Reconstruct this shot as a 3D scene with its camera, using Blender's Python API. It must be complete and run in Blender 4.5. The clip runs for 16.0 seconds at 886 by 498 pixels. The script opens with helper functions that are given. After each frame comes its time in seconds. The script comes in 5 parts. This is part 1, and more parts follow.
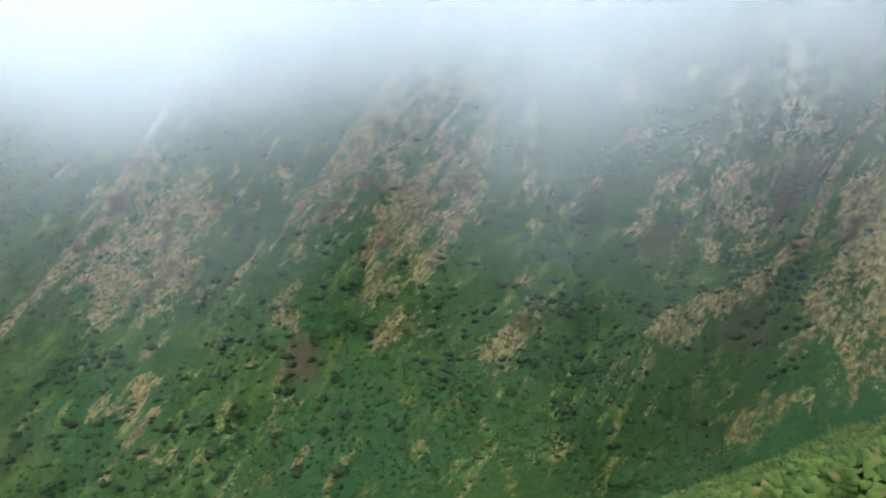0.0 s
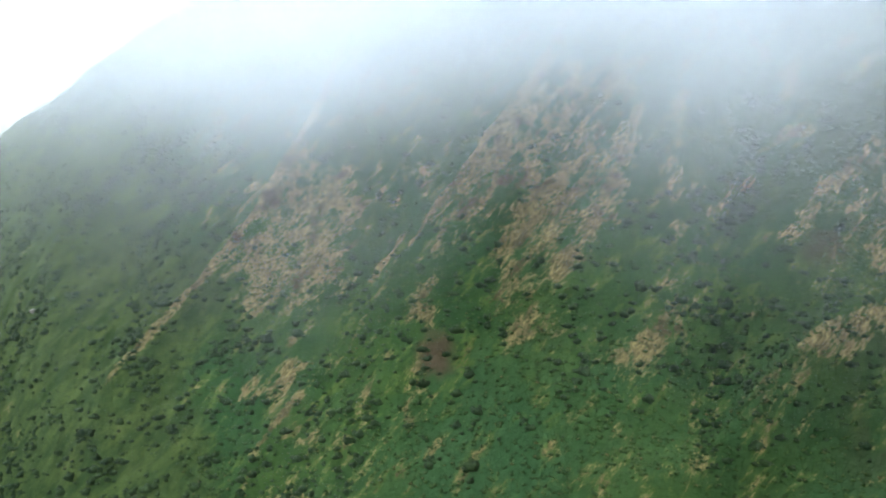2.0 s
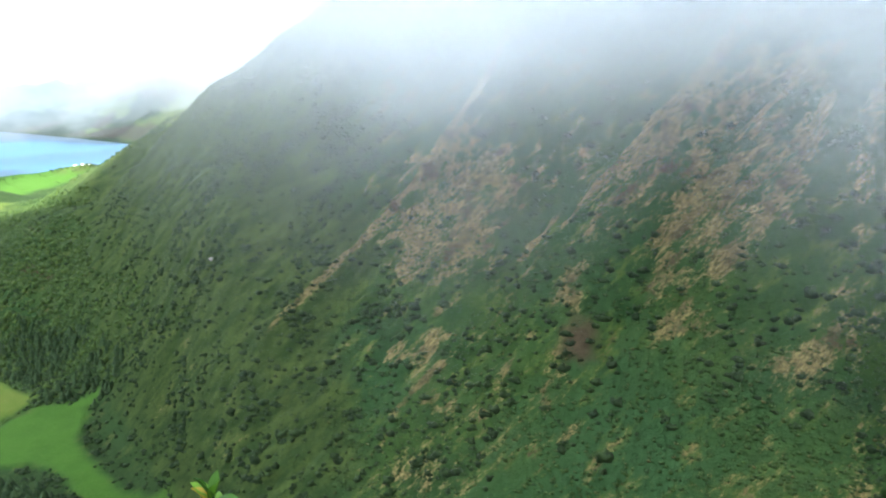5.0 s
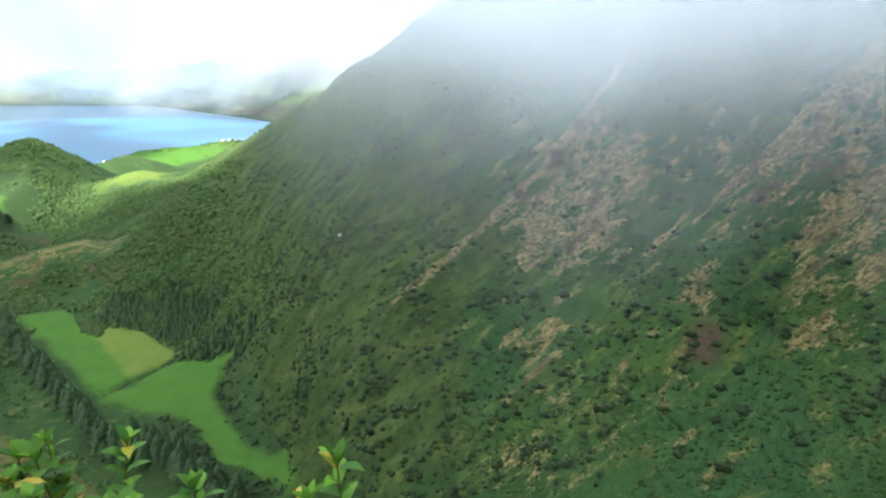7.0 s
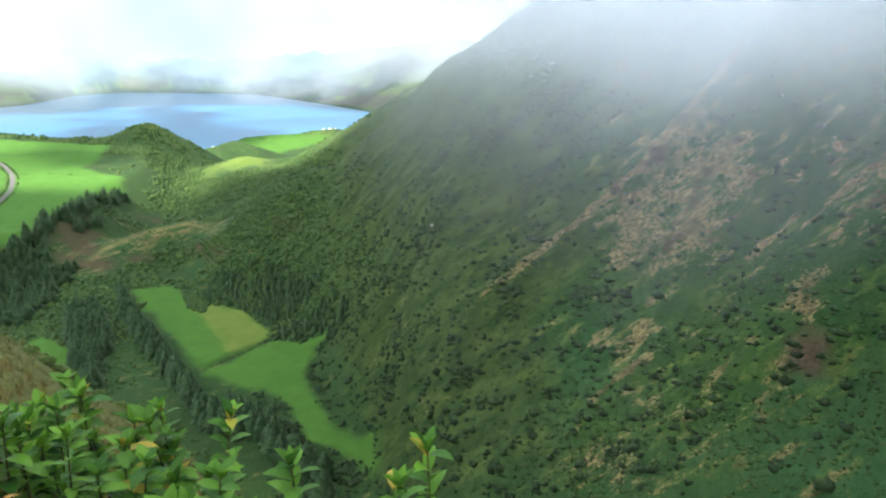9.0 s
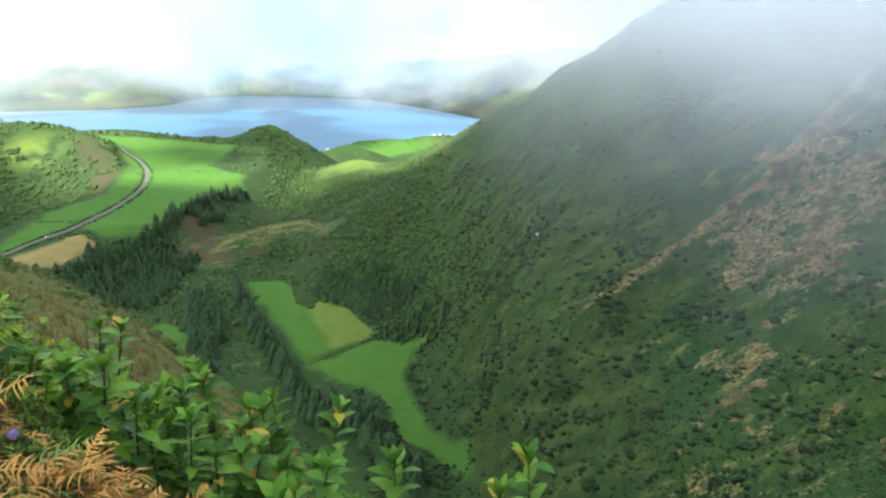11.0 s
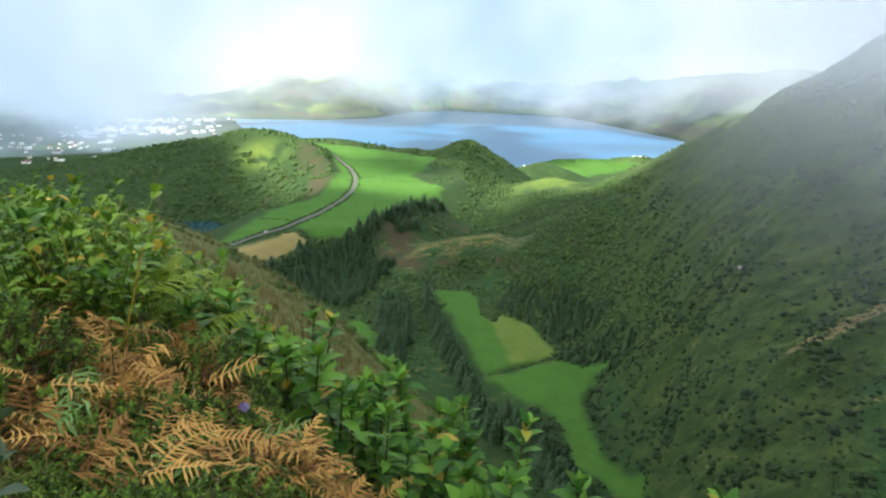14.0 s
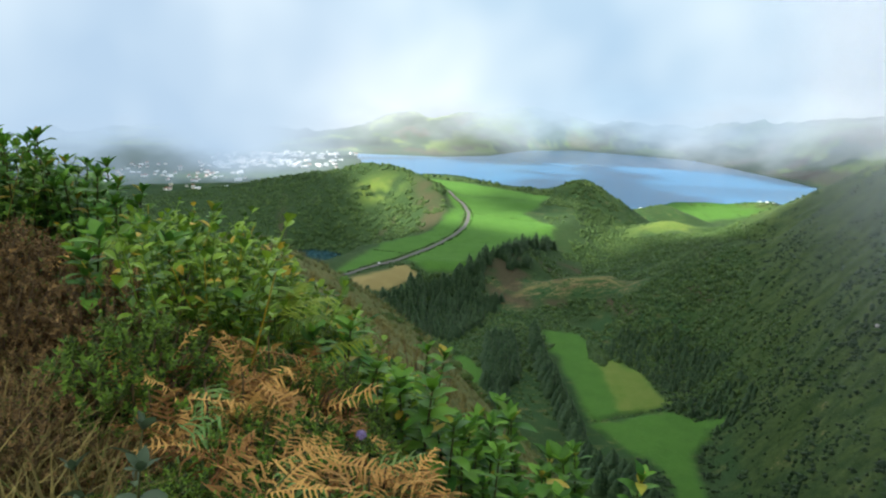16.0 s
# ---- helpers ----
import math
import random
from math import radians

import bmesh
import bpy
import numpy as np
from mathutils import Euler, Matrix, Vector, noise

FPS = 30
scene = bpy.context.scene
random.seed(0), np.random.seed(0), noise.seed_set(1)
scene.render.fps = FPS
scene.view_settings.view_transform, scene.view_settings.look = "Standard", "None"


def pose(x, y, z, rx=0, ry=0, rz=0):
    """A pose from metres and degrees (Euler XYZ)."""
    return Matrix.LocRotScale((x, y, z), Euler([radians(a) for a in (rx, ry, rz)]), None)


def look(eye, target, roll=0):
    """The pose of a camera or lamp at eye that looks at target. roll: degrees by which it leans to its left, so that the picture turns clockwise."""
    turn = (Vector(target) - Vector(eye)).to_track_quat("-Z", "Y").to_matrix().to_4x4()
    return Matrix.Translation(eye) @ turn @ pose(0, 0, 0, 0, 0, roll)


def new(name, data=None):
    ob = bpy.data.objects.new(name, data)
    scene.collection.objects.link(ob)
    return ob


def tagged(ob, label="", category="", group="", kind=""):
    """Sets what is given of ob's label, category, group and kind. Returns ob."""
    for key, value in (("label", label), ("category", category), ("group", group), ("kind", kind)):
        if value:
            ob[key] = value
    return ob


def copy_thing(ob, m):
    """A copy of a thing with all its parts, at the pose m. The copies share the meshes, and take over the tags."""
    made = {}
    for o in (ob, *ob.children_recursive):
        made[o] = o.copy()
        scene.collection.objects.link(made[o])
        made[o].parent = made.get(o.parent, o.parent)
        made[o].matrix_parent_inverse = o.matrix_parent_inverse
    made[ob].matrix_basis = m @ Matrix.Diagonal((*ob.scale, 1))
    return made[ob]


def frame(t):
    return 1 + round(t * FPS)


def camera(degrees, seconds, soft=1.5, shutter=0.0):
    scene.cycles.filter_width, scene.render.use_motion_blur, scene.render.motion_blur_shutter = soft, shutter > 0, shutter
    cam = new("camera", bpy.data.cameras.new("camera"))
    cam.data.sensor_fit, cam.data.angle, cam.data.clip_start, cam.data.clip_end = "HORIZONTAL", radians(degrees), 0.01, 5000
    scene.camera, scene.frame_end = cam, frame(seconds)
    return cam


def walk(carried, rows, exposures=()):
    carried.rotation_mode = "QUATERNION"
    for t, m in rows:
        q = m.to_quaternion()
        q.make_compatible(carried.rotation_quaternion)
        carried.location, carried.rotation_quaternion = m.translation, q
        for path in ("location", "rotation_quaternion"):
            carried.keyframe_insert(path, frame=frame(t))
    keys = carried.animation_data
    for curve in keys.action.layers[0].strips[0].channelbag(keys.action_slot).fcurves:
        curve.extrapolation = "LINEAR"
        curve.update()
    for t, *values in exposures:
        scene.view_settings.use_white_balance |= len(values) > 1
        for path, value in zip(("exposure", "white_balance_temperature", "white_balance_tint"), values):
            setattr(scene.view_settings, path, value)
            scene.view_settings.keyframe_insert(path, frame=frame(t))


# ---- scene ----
EYE = 400.0                     # height of the lookout's eye above the far lake
cam = camera(63.91, 16.0, soft=2.2)
# seconds, x, y, z about the eye, yaw, pitch, roll
ROWS = [
    (0.0, 0.194, 0.151, 0.0, -0.00, -14.00, 0.00),
    (0.5, 0.185, 0.151, 0.0, 2.55, -14.00, 0.27),
    (1.0, 0.173, 0.150, 0.0, 5.98, -14.31, 0.63),
    (1.5, 0.164, 0.149, 0.0, 8.64, -14.34, 1.02),
    (2.0, 0.156, 0.148, 0.0, 10.99, -14.06, 1.19),
    (2.5, 0.148, 0.146, 0.0, 13.17, -14.16, 1.17),
    (3.0, 0.142, 0.144, 0.0, 15.19, -14.15, 0.99),
    (5.5, 0.105, 0.131, 0.0, 26.34, -16.17, -0.66),
    (6.0, 0.098, 0.127, 0.0, 28.76, -16.50, -0.62),
    (6.5, 0.090, 0.122, 0.0, 31.36, -16.72, -0.69),
    (7.0, 0.081, 0.117, 0.0, 34.34, -16.96, -1.04),
    (7.5, 0.074, 0.112, 0.0, 36.81, -17.25, -1.14),
    (8.0, 0.069, 0.107, 0.0, 38.78, -17.49, -0.97),
    (10.5, 0.045, 0.085, 0.0, 48.08, -17.52, -1.53),
    (11.0, 0.039, 0.078, 0.0, 50.88, -17.32, -1.30),
    (11.5, 0.033, 0.070, 0.0, 53.48, -17.12, -1.09),
    (12.0, 0.027, 0.062, 0.0, 56.51, -16.89, -1.17),
    (12.5, 0.022, 0.054, 0.0, 59.21, -16.75, -1.26),
    (13.0, 0.017, 0.045, 0.0, 61.98, -16.66, -1.13),
    (13.5, 0.014, 0.039, 0.0, 64.18, -16.59, -1.21),
    (14.0, 0.010, 0.031, 0.0, 66.69, -16.33, -1.47),
    (14.5, 0.007, 0.022, 0.0, 69.25, -15.87, -1.64),
    (15.0, 0.004, 0.014, 0.0, 71.86, -15.07, -2.05),
    (15.5, 0.002, 0.007, 0.0, 73.95, -14.23, -2.01),
    (16.0, 0.000, 0.000, 0.0, 75.95, -13.61, -1.81),
]
walk(cam, [(t, pose(x, y, EYE + z, 90 + pitch, roll, yaw)) for t, x, y, z, yaw, pitch, roll in ROWS],
     exposures=[(0.0, 2.2), (3.0, 2.17), (7.0, 2.1), (11.0, 1.9), (13.0, 1.78), (16.0, 1.37)])

# ---------------------------------------------------------------- light
SUN_AZ, SUN_EL = 176.0, 50.0     # bearing left of straight ahead, height
world = bpy.data.worlds.new("overcast_sky")
scene.world = world
world.use_nodes = True
wn, wl = world.node_tree.nodes, world.node_tree.links
wn.clear()
sky = wn.new("ShaderNodeTexSky")
sky.sky_type, sky.sun_disc = "NISHITA", False
sky.sun_elevation, sky.sun_rotation = radians(SUN_EL), radians(-SUN_AZ)
sky_bg = wn.new("ShaderNodeBackground")
sky_bg.inputs["Strength"].default_value = 0.12
cloud_bg = wn.new("ShaderNodeBackground")
coord = wn.new("ShaderNodeTexCoord")
cl_noise = wn.new("ShaderNodeTexNoise")
cl_noise.inputs["Scale"].default_value, cl_noise.inputs["Detail"].default_value = 2.2, 5
cl_ramp = wn.new("ShaderNodeMapRange")
for key, value in (("From Min", 0.28), ("From Max", 0.5), ("To Min", 0.55), ("To Max", 1.0)):
    cl_ramp.inputs[key].default_value = value
wmix, wout = wn.new("ShaderNodeMixShader"), wn.new("ShaderNodeOutputWorld")
# the cloud itself: blue-grey folds between white swells
fold, swell = wn.new("ShaderNodeTexNoise"), wn.new("ShaderNodeMix")
fold.inputs["Scale"].default_value, fold.inputs["Detail"].default_value = 5.5, 4
swell.data_type = "RGBA"
swell.inputs[6].default_value, swell.inputs[7].default_value = (0.64, 0.82, 1.0, 1), (0.98, 1.0, 1.0, 1)
fold_ramp = wn.new("ShaderNodeMapRange")
fold_ramp.inputs["From Min"].default_value, fold_ramp.inputs["From Max"].default_value = 0.36, 0.66
wl.new(coord.outputs["Generated"], fold.inputs["Vector"])
wl.new(fold.outputs[0], fold_ramp.inputs["Value"])
wl.new(fold_ramp.outputs[0], swell.inputs[0])
wl.new(swell.outputs[2], cloud_bg.inputs["Color"])
wl.new(sky.outputs[0], sky_bg.inputs["Color"])
wl.new(coord.outputs["Generated"], cl_noise.inputs["Vector"])
wl.new(cl_noise.outputs[0], cl_ramp.inputs["Value"])
wl.new(cl_ramp.outputs[0], wmix.inputs[0])
# overcast: the zenith is about twice as bright as the horizon
up_axis, up_ramp = wn.new("ShaderNodeSeparateXYZ"), wn.new("ShaderNodeMapRange")
for key, value in (("From Min", 0.0), ("From Max", 0.7), ("To Min", 0.34), ("To Max", 0.8)):
    up_ramp.inputs[key].default_value = value
wl.new(coord.outputs["Generated"], up_axis.inputs[0])
wl.new(up_axis.outputs[2], up_ramp.inputs["Value"])
wl.new(up_ramp.outputs[0], cloud_bg.inputs["Strength"])
wl.new(sky_bg.outputs[0], wmix.inputs[1])
wl.new(cloud_bg.outputs[0], wmix.inputs[2])
wl.new(wmix.outputs[0], wout.inputs[0])

sun = bpy.data.lights.new("sun", "SUN")
sun.energy, sun.angle, sun.color = 5.0, radians(2.0), (1.0, 0.95, 0.86)
sun_ob = new("sun", sun)
sa, se = radians(SUN_AZ), radians(SUN_EL)
sun_ob.matrix_world = look((-math.sin(sa) * 900 * math.cos(se), math.cos(sa) * 900 * math.cos(se), EYE + 900 * math.sin(se)), (0, 0, EYE))

# ---------------------------------------------------------------- numbers and noise


def hash2(ix, iy, seed):
    h = (ix.astype(np.int64) * 374761393 + iy.astype(np.int64) * 668265263 + seed * 974634341) & 0xFFFFFFFF
    h = ((h ^ (h >> 13)) * 1274126177) & 0xFFFFFFFF
    return ((h ^ (h >> 16)) & 0xFFFF) / 65535.0


def vnoise(x, y, seed=0):
    """Smooth value noise, -1 to 1."""
    ix, iy = np.floor(x), np.floor(y)
    fx, fy = x - ix, y - iy
    fx, fy = fx * fx * (3 - 2 * fx), fy * fy * (3 - 2 * fy)
    a, b = hash2(ix, iy, seed), hash2(ix + 1, iy, seed)
    c, d = hash2(ix, iy + 1, seed), hash2(ix + 1, iy + 1, seed)
    return 2 * ((a + (b - a) * fx) * (1 - fy) + (c + (d - c) * fx) * fy) - 1


def fbm(x, y, size, octaves=4, seed=0):
    s, amp, f = 0.0, 1.0, 1.0 / size
    for k in range(octaves):
        s = s + amp * vnoise(x * f + 17.3 * k, y * f - 9.1 * k, seed + k)
        amp, f = amp * 0.5, f * 2.03
    return s


def step(v, lo, hi):
    u = np.clip((v - lo) / (hi - lo), 0, 1)
    return u * u * (3 - 2 * u)


def smax(a, b, k):
    h = np.clip(0.5 + 0.5 * (a - b) / k, 0, 1)
    return b + (a - b) * h + k * h * (1 - h)


def smin(a, b, k):
    return -smax(-a, -b, k)


def plan(bearing, d):
    """Plan place from a bearing (degrees left of straight ahead) and a distance."""
    b = np.radians(bearing)
    return -np.sin(b) * d, np.cos(b) * d


def seg_dist(x, y, p, q):
    dx, dy = q[0] - p[0], q[1] - p[1]
    t = np.clip(((x - p[0]) * dx + (y - p[1]) * dy) / (dx * dx + dy * dy), 0, 1)
    return np.hypot(x - p[0] - t * dx, y - p[1] - t * dy), t


def crest(x, y, line, slope, round_=12.0):
    """Height of a ridge whose crest follows line (bearing, distance, height)."""
    out = np.full(np.shape(x), -999.0)
    for a, b in zip(line, line[1:]):
        d, t = seg_dist(x, y, plan(a[0], a[1]), plan(b[0], b[1]))
        z = a[2] + (b[2] - a[2]) * t - slope * (np.sqrt(d * d + round_ * round_) - round_)
        out = np.maximum(out, z)
    return out


# ---------------------------------------------------------------- the lie of the land
MOUNTAIN = [(-60, 700, 640), (-35, 740, 630), (-5, 760, 610), (15, 790, 580), (26, 820, 500), (33.4, 840, 428),
            (36.2, 870, 400), (38.6, 895, 370), (40.8, 920, 340), (41.6, 960, 312)]
# the mountain's further spur, sinking into the saddle before the lake
SPUR = [(40.0, 1130, 322), (43.3, 1150, 303), (46.7, 1180, 250), (48.6, 1205, 209), (49.8, 1225, 182), (51.9, 1255, 170), (54.1, 1285, 163), (56.0, 1300, 152)]
NEAR_DIP = [(-180, -5), (-60, 10), (-34.3, 22.5), (-28.5, 26), (-24.7, 28.3), (-19.6, 31), (-8, 40), (20, 44), (50, 42),
            (60, 36.5), (65, 30.5), (70, 26.8), (75, 22.0), (80, 18.3), (85, 15.2), (90, 12.6), (94, 12.4), (98, 12.0), (103, 10.0), (108, 7.0), (118, 2.0), (180, -5)]
NEAR_BANK = [(-180, 1.62), (30, 1.62), (48, 1.1), (60, 0.80), (70, 0.75), (108, 0.75), (125, 1.0), (150, 1.62), (180, 1.62)]
NEAR_EDGE = [(-180, 300), (-60, 90), (-20, 55), (0, 30), (50, 30), (62, 40), (70, 70), (80, 130), (92, 190), (110, 300), (180, 300)]
NEAR_SHORE = [(-180, 1500), (45, 1500), (48, 2640), (57.5, 2560), (60, 2350), (62, 2230), (78, 2300), (80.5, 2500), (82.5, 3500), (84, 4600), (180, 4600)]
FAR_SHORE = [(-180, 3200), (46, 3150), (48.5, 3360), (52.2, 3680), (56.4, 4090), (65.5, 4290), (69, 4150), (72, 3780), (76, 3650), (82, 3700), (90, 3870), (100, 4000), (180, 4000)]
FAR_CREST = [(-180, 250), (30, 300), (41, 318), (47, 285), (50, 215), (54, 195), (59, 170), (63, 205), (66, 215), (69, 242), (71.5, 225), (74, 195), (78, 135), (82, 95), (86, 60), (110, 55), (180, 150)]


def by(table, az):
    a, v = zip(*table)
    return np.interp(az, a, v)


def deck_cover(x, y, seed):
    """How thick the broken cloud deck is, 0 to 1."""
    return 0.97 * step(fbm(x, y, 620, 4, seed) + 0.30, -0.16, 0.12)


CRATER, TARN = (-1260.0, -20.0), (-1178.0, 62.0)     # ring's middle, its lake's middle
RIM = [(-180, 162), (-173, 156), (-155, 148), (-90, 150), (0, 144), (40, 148), (62, 162), (89, 190), (103, 204), (123, 216), (135, 216), (146, 204), (157, 187), (170, 171), (180, 162)]


def land(x, y):
    """The bare land, before roughness: heights above the far lake."""
    d = np.hypot(x, y) + 1e-6
    az = np.degrees(np.arctan2(-x, y))
    near, far = by(NEAR_SHORE, az), by(FAR_SHORE, az)
    # valley floor, falling away towards the lake
    low = np.interp(d, [0, 1200, 2150, 2600, 6000], [130, 130, 9, 7, 7]) + np.maximum(0, 40 - az) * 1.1
    low = low + 22 * np.exp(-((az - 50.8) / 1.8) ** 2 - ((d - 2560) / 120) ** 2) + 10 * np.exp(-((az - 54.5) / 3.2) ** 2 - ((d - 2500) / 140) ** 2)
    low = low - step(d, near - 40, near + 60) * (low + 14)
    # far shore and the ring wall behind the lake
    deep = np.minimum(4680, far + 900)
    wall = -14 + step(d, far - 50, far + 40) * 18 + (by(FAR_CREST, az) - 4) * step(d, far + 20, deep) + (46 * fbm(x, y, 420, 4, 5) - 34 * np.abs(fbm(x, y, 210, 3, 6))) * step(d, far + 60, deep) - 120 * step(d, deep + 60, 5000)
    z = np.maximum(low, wall)
    # plateau with the upper pastures
    z = smax(z, crest(x, y, [(85, 812, 163), (75, 1080, 166), (71, 1330, 170), (72, 1640, 166)], 0.0, 1) - 0.55 * np.maximum(0, plateau_out(x, y)), 20)
    # tuff ring with its own small lake
    cx, cy = x - CRATER[0], y - CRATER[1]
    r, th = np.hypot(cx, cy), np.degrees(np.arctan2(cy, cx))
    rim = by(RIM, th) + 4 * vnoise(cx / 60, cy / 60, 3)
    outer = rim - 0.42 * (r - 337)
    out_r = np.maximum(0, np.hypot(x - TARN[0], y - TARN[1]) - 78)
    inner = 84 + (rim - 84) * (out_r / (out_r + np.maximum(0, 335 - r) + 1e-6)) ** 0.9
    z = np.where(r < 335, inner, smax(z, outer, 14))
    # wooded cone, low hills, knoll
    z = smax(z, crest(x, y, [(65.1, 1490, 197), (64.3, 1540, 196)], 0.62, 14), 16)
    z = smax(z, crest(x, y, [(59.4, 1320, 148), (57.6, 1295, 165), (56.2, 1285, 160)], 0.42, 36), 12)
    z = smax(z, crest(x, y, [(59.4, 2000, 66), (58.2, 2050, 72)], 0.42, 26), 14)
    z = smax(z, crest(x, y, [(69.4, 850, 134), (67.8, 872, 148), (64.5, 885, 158), (62.2, 885, 163)], 0.6, 20), 10)
    # the steep mountain
    z = smax(z, crest(x, y, SPUR, 0.62, 20), 16)
    z = smax(z, crest(x, y, [(50.6, 900, 220), (53.5, 1030, 192), (55.8, 1160, 168), (57.6, 1300, 158)], 0.5, 30), 12)
    z = smax(z, crest(x, y, MOUNTAIN, 0.80 + 0.22 * step(az, 40, 54), 30), 24)
    # the lookout's own mountain
    dip, edge = np.tan(np.radians(by(NEAR_DIP, az))), by(NEAR_EDGE, az)
    drop = 1.62 + (by(NEAR_BANK, az) - 1.62) * step(d, 0.45, 1.2)
    own = EYE - drop - dip * d - 0.75 * np.maximum(0, d - edge) * step(d, edge * 0.8, edge * 1.7)
    return smax(z, own, 10)


def plateau_out(x, y):
    """Distance outside the plateau's edge."""
    out = np.full(np.shape(x), 9999.0)
    for a, b, w in (((85, 812), (76, 1000), 48), ((76, 1000), (72.5, 1250), 120), ((72.5, 1250), (71.3, 1420), 165), ((71.3, 1420), (76.5, 1630), 100)):
        d, t = seg_dist(x, y, plan(*a), plan(*b))
        out = np.minimum(out, d - w)
    return out


def meet(bearing, dip, start=220.0, top=4900.0):
    """Plan place where a sight line from the lookout, at that bearing and dip, meets the land."""
    d = np.geomspace(start, top, 2500)
    x, y = plan(bearing, d)
    below = land(x, y) >= EYE - d * math.tan(radians(dip))
    k = int(np.argmax(below)) if below.any() else len(d) - 1
    return float(x[k]), float(y[k])


def outline(*pairs):
    return [meet(b, e) for b, e in pairs]


def inside(x, y, poly):
    hit = np.zeros(np.shape(x), bool)
    for (ax, ay), (bx, by_) in zip(poly, poly[1:] + poly[:1]):
        if ay != by_:
            hit ^= ((ay > y) != (by_ > y)) & (x < (bx - ax) * (y - ay) / (by_ - ay) + ax)
    return hit


def line_dist(x, y, pts):
    out = np.full(np.shape(x), 9999.0)
    for p, q in zip(pts, pts[1:]):
        out = np.minimum(out, seg_dist(x, y, p, q)[0])
    return out


PASTURE_A = outline((67.1, 19.6), (63.8, 19.7), (62.2, 20.8), (60.9, 21.5), (58.9, 21.9), (56.1, 24.1), (61.8, 26.0), (63.3, 24.9), (65.2, 21.9))
PASTURE_B = outline((62.0, 26.4), (56.1, 24.6), (50.7, 23.7), (52.8, 25.5), (53.5, 27.7), (51.4, 31.5), (47.8, 32.0), (47.6, 34.5), (51.3, 33.2), (53.9, 32.5), (55.1, 30.0), (57.2, 28.3), (59.3, 28.0))
PASTURE_C = [plan(77.6, 1660), plan(74.5, 1610), plan(69.5, 1480), plan(66.8, 1440)] + outline((69.0, 10.6), (66.3, 11.5), (67.0, 12.9), (69.3, 13.2), (73.9, 15.6), (77.3, 15.4), (78.8, 14.5), (73.6, 11.2))
PASTURE_D = outline((84.8, 15.7), (80.5, 13.3), (76.3, 12.0), (74.9, 10.3), (73.9, 10.3), (74.3, 12.0), (78.5, 14.2), (81, 15))
FIELD = outline((83.9, 16.2), (78.8, 15.0), (77.2, 15.9), (79.6, 17.1), (82.1, 17.2))
CLEARING = outline((74.5, 22.2), (73.3, 22.1), (71.3, 23.7), (72.5, 24.7))
PENINSULA = [plan(*p) for p in ((58.6, 2330), (57.7, 2520), (53.8, 2580), (51.0, 2590), (50.2, 2480), (54.5, 2230), (57.5, 2190))]
ROAD = outline((85.2, 16.2), (84.2, 15.9), (80.7, 15.0), (78.5, 14.3), (75.9, 13.1), (74.1, 12.1), (73.5, 10.8), (74.0, 9.9), (75.2, 9.0))
# ribs and gullies down the mountain face: (bearing, dip) from foot to top, height, half width
RIBS = [(outline((38.5, 22.2), (35.1, 19.7), (30.9, 15.9), (26.0, 11.2), (20, 2), (17, -6)), 15, 12),
        (outline((28.3, 28.8), (25.1, 26.3), (18.7, 20.2), (15.5, 16.1), (11.2, 10.6), (6.5, 5.8), (4.2, 3.1), (0, -5)), 10, 10),
        (outline((13, 20), (8, 10), (4.2, 3.1), (0, -6)), 12, 18),
        (outline((-2.8, 24.7), (-6.6, 21.1), (-7.5, 15), (-7, 5), (-8, -6)), 9, 16),
        (outline((-7.5, 32.6), (-10.8, 29.5), (-13.5, 26.7), (-17.4, 22.5), (-23.0, 18.0), (-27.6, 12.8), (-29.9, 7.8), (-34, 0)), 24, 11),
        (outline((-16, 12.5), (-20, 6), (-22, 2.9), (-26, -6)), 18, 20),
        (outline((-24, 20), (-27.1, 15.4), (-29.5, 10.6), (-31.8, 6.5), (-36, -4)), 14, 16),
        (outline((50.6, 25.3), (48.1, 22.9), (45.5, 20.4), (44.0, 17.6)), 10, 20),
        (outline((-11, 31), (-11.5, 21), (-11.5, 16.4), (-11.2, 10), (-12, 2), (-14, -6)), -20, 16),
        (outline((-22, 26), (-25.5, 17), (-26.5, 9), (-30, -4)), -14, 16),
        (outline((21, 24), (19, 17), (15, 9), (9, -2)), -8, 11),
        (outline((42, 26), (38, 18), (34, 9), (28, -2)), -9, 20),
        (outline((31, 27), (27, 18), (22, 9), (16, -2)), -8, 12),
        (outline((46, 24), (43, 15), (40, 6)), -7, 14),
        (outline((11, 28), (8, 18), (3, 8), (-2, -4)), -7, 11),
        (outline((-15.0, 30.4), (-18.2, 25.8), (-21.2, 21.8), (-24.8, 17.8), (-28.2, 13.2)), -15, 8),
        (outline((-26.5, 29.0), (-28.6, 22.5), (-30.8, 16.0), (-34.5, 8.5)), 16, 11)]


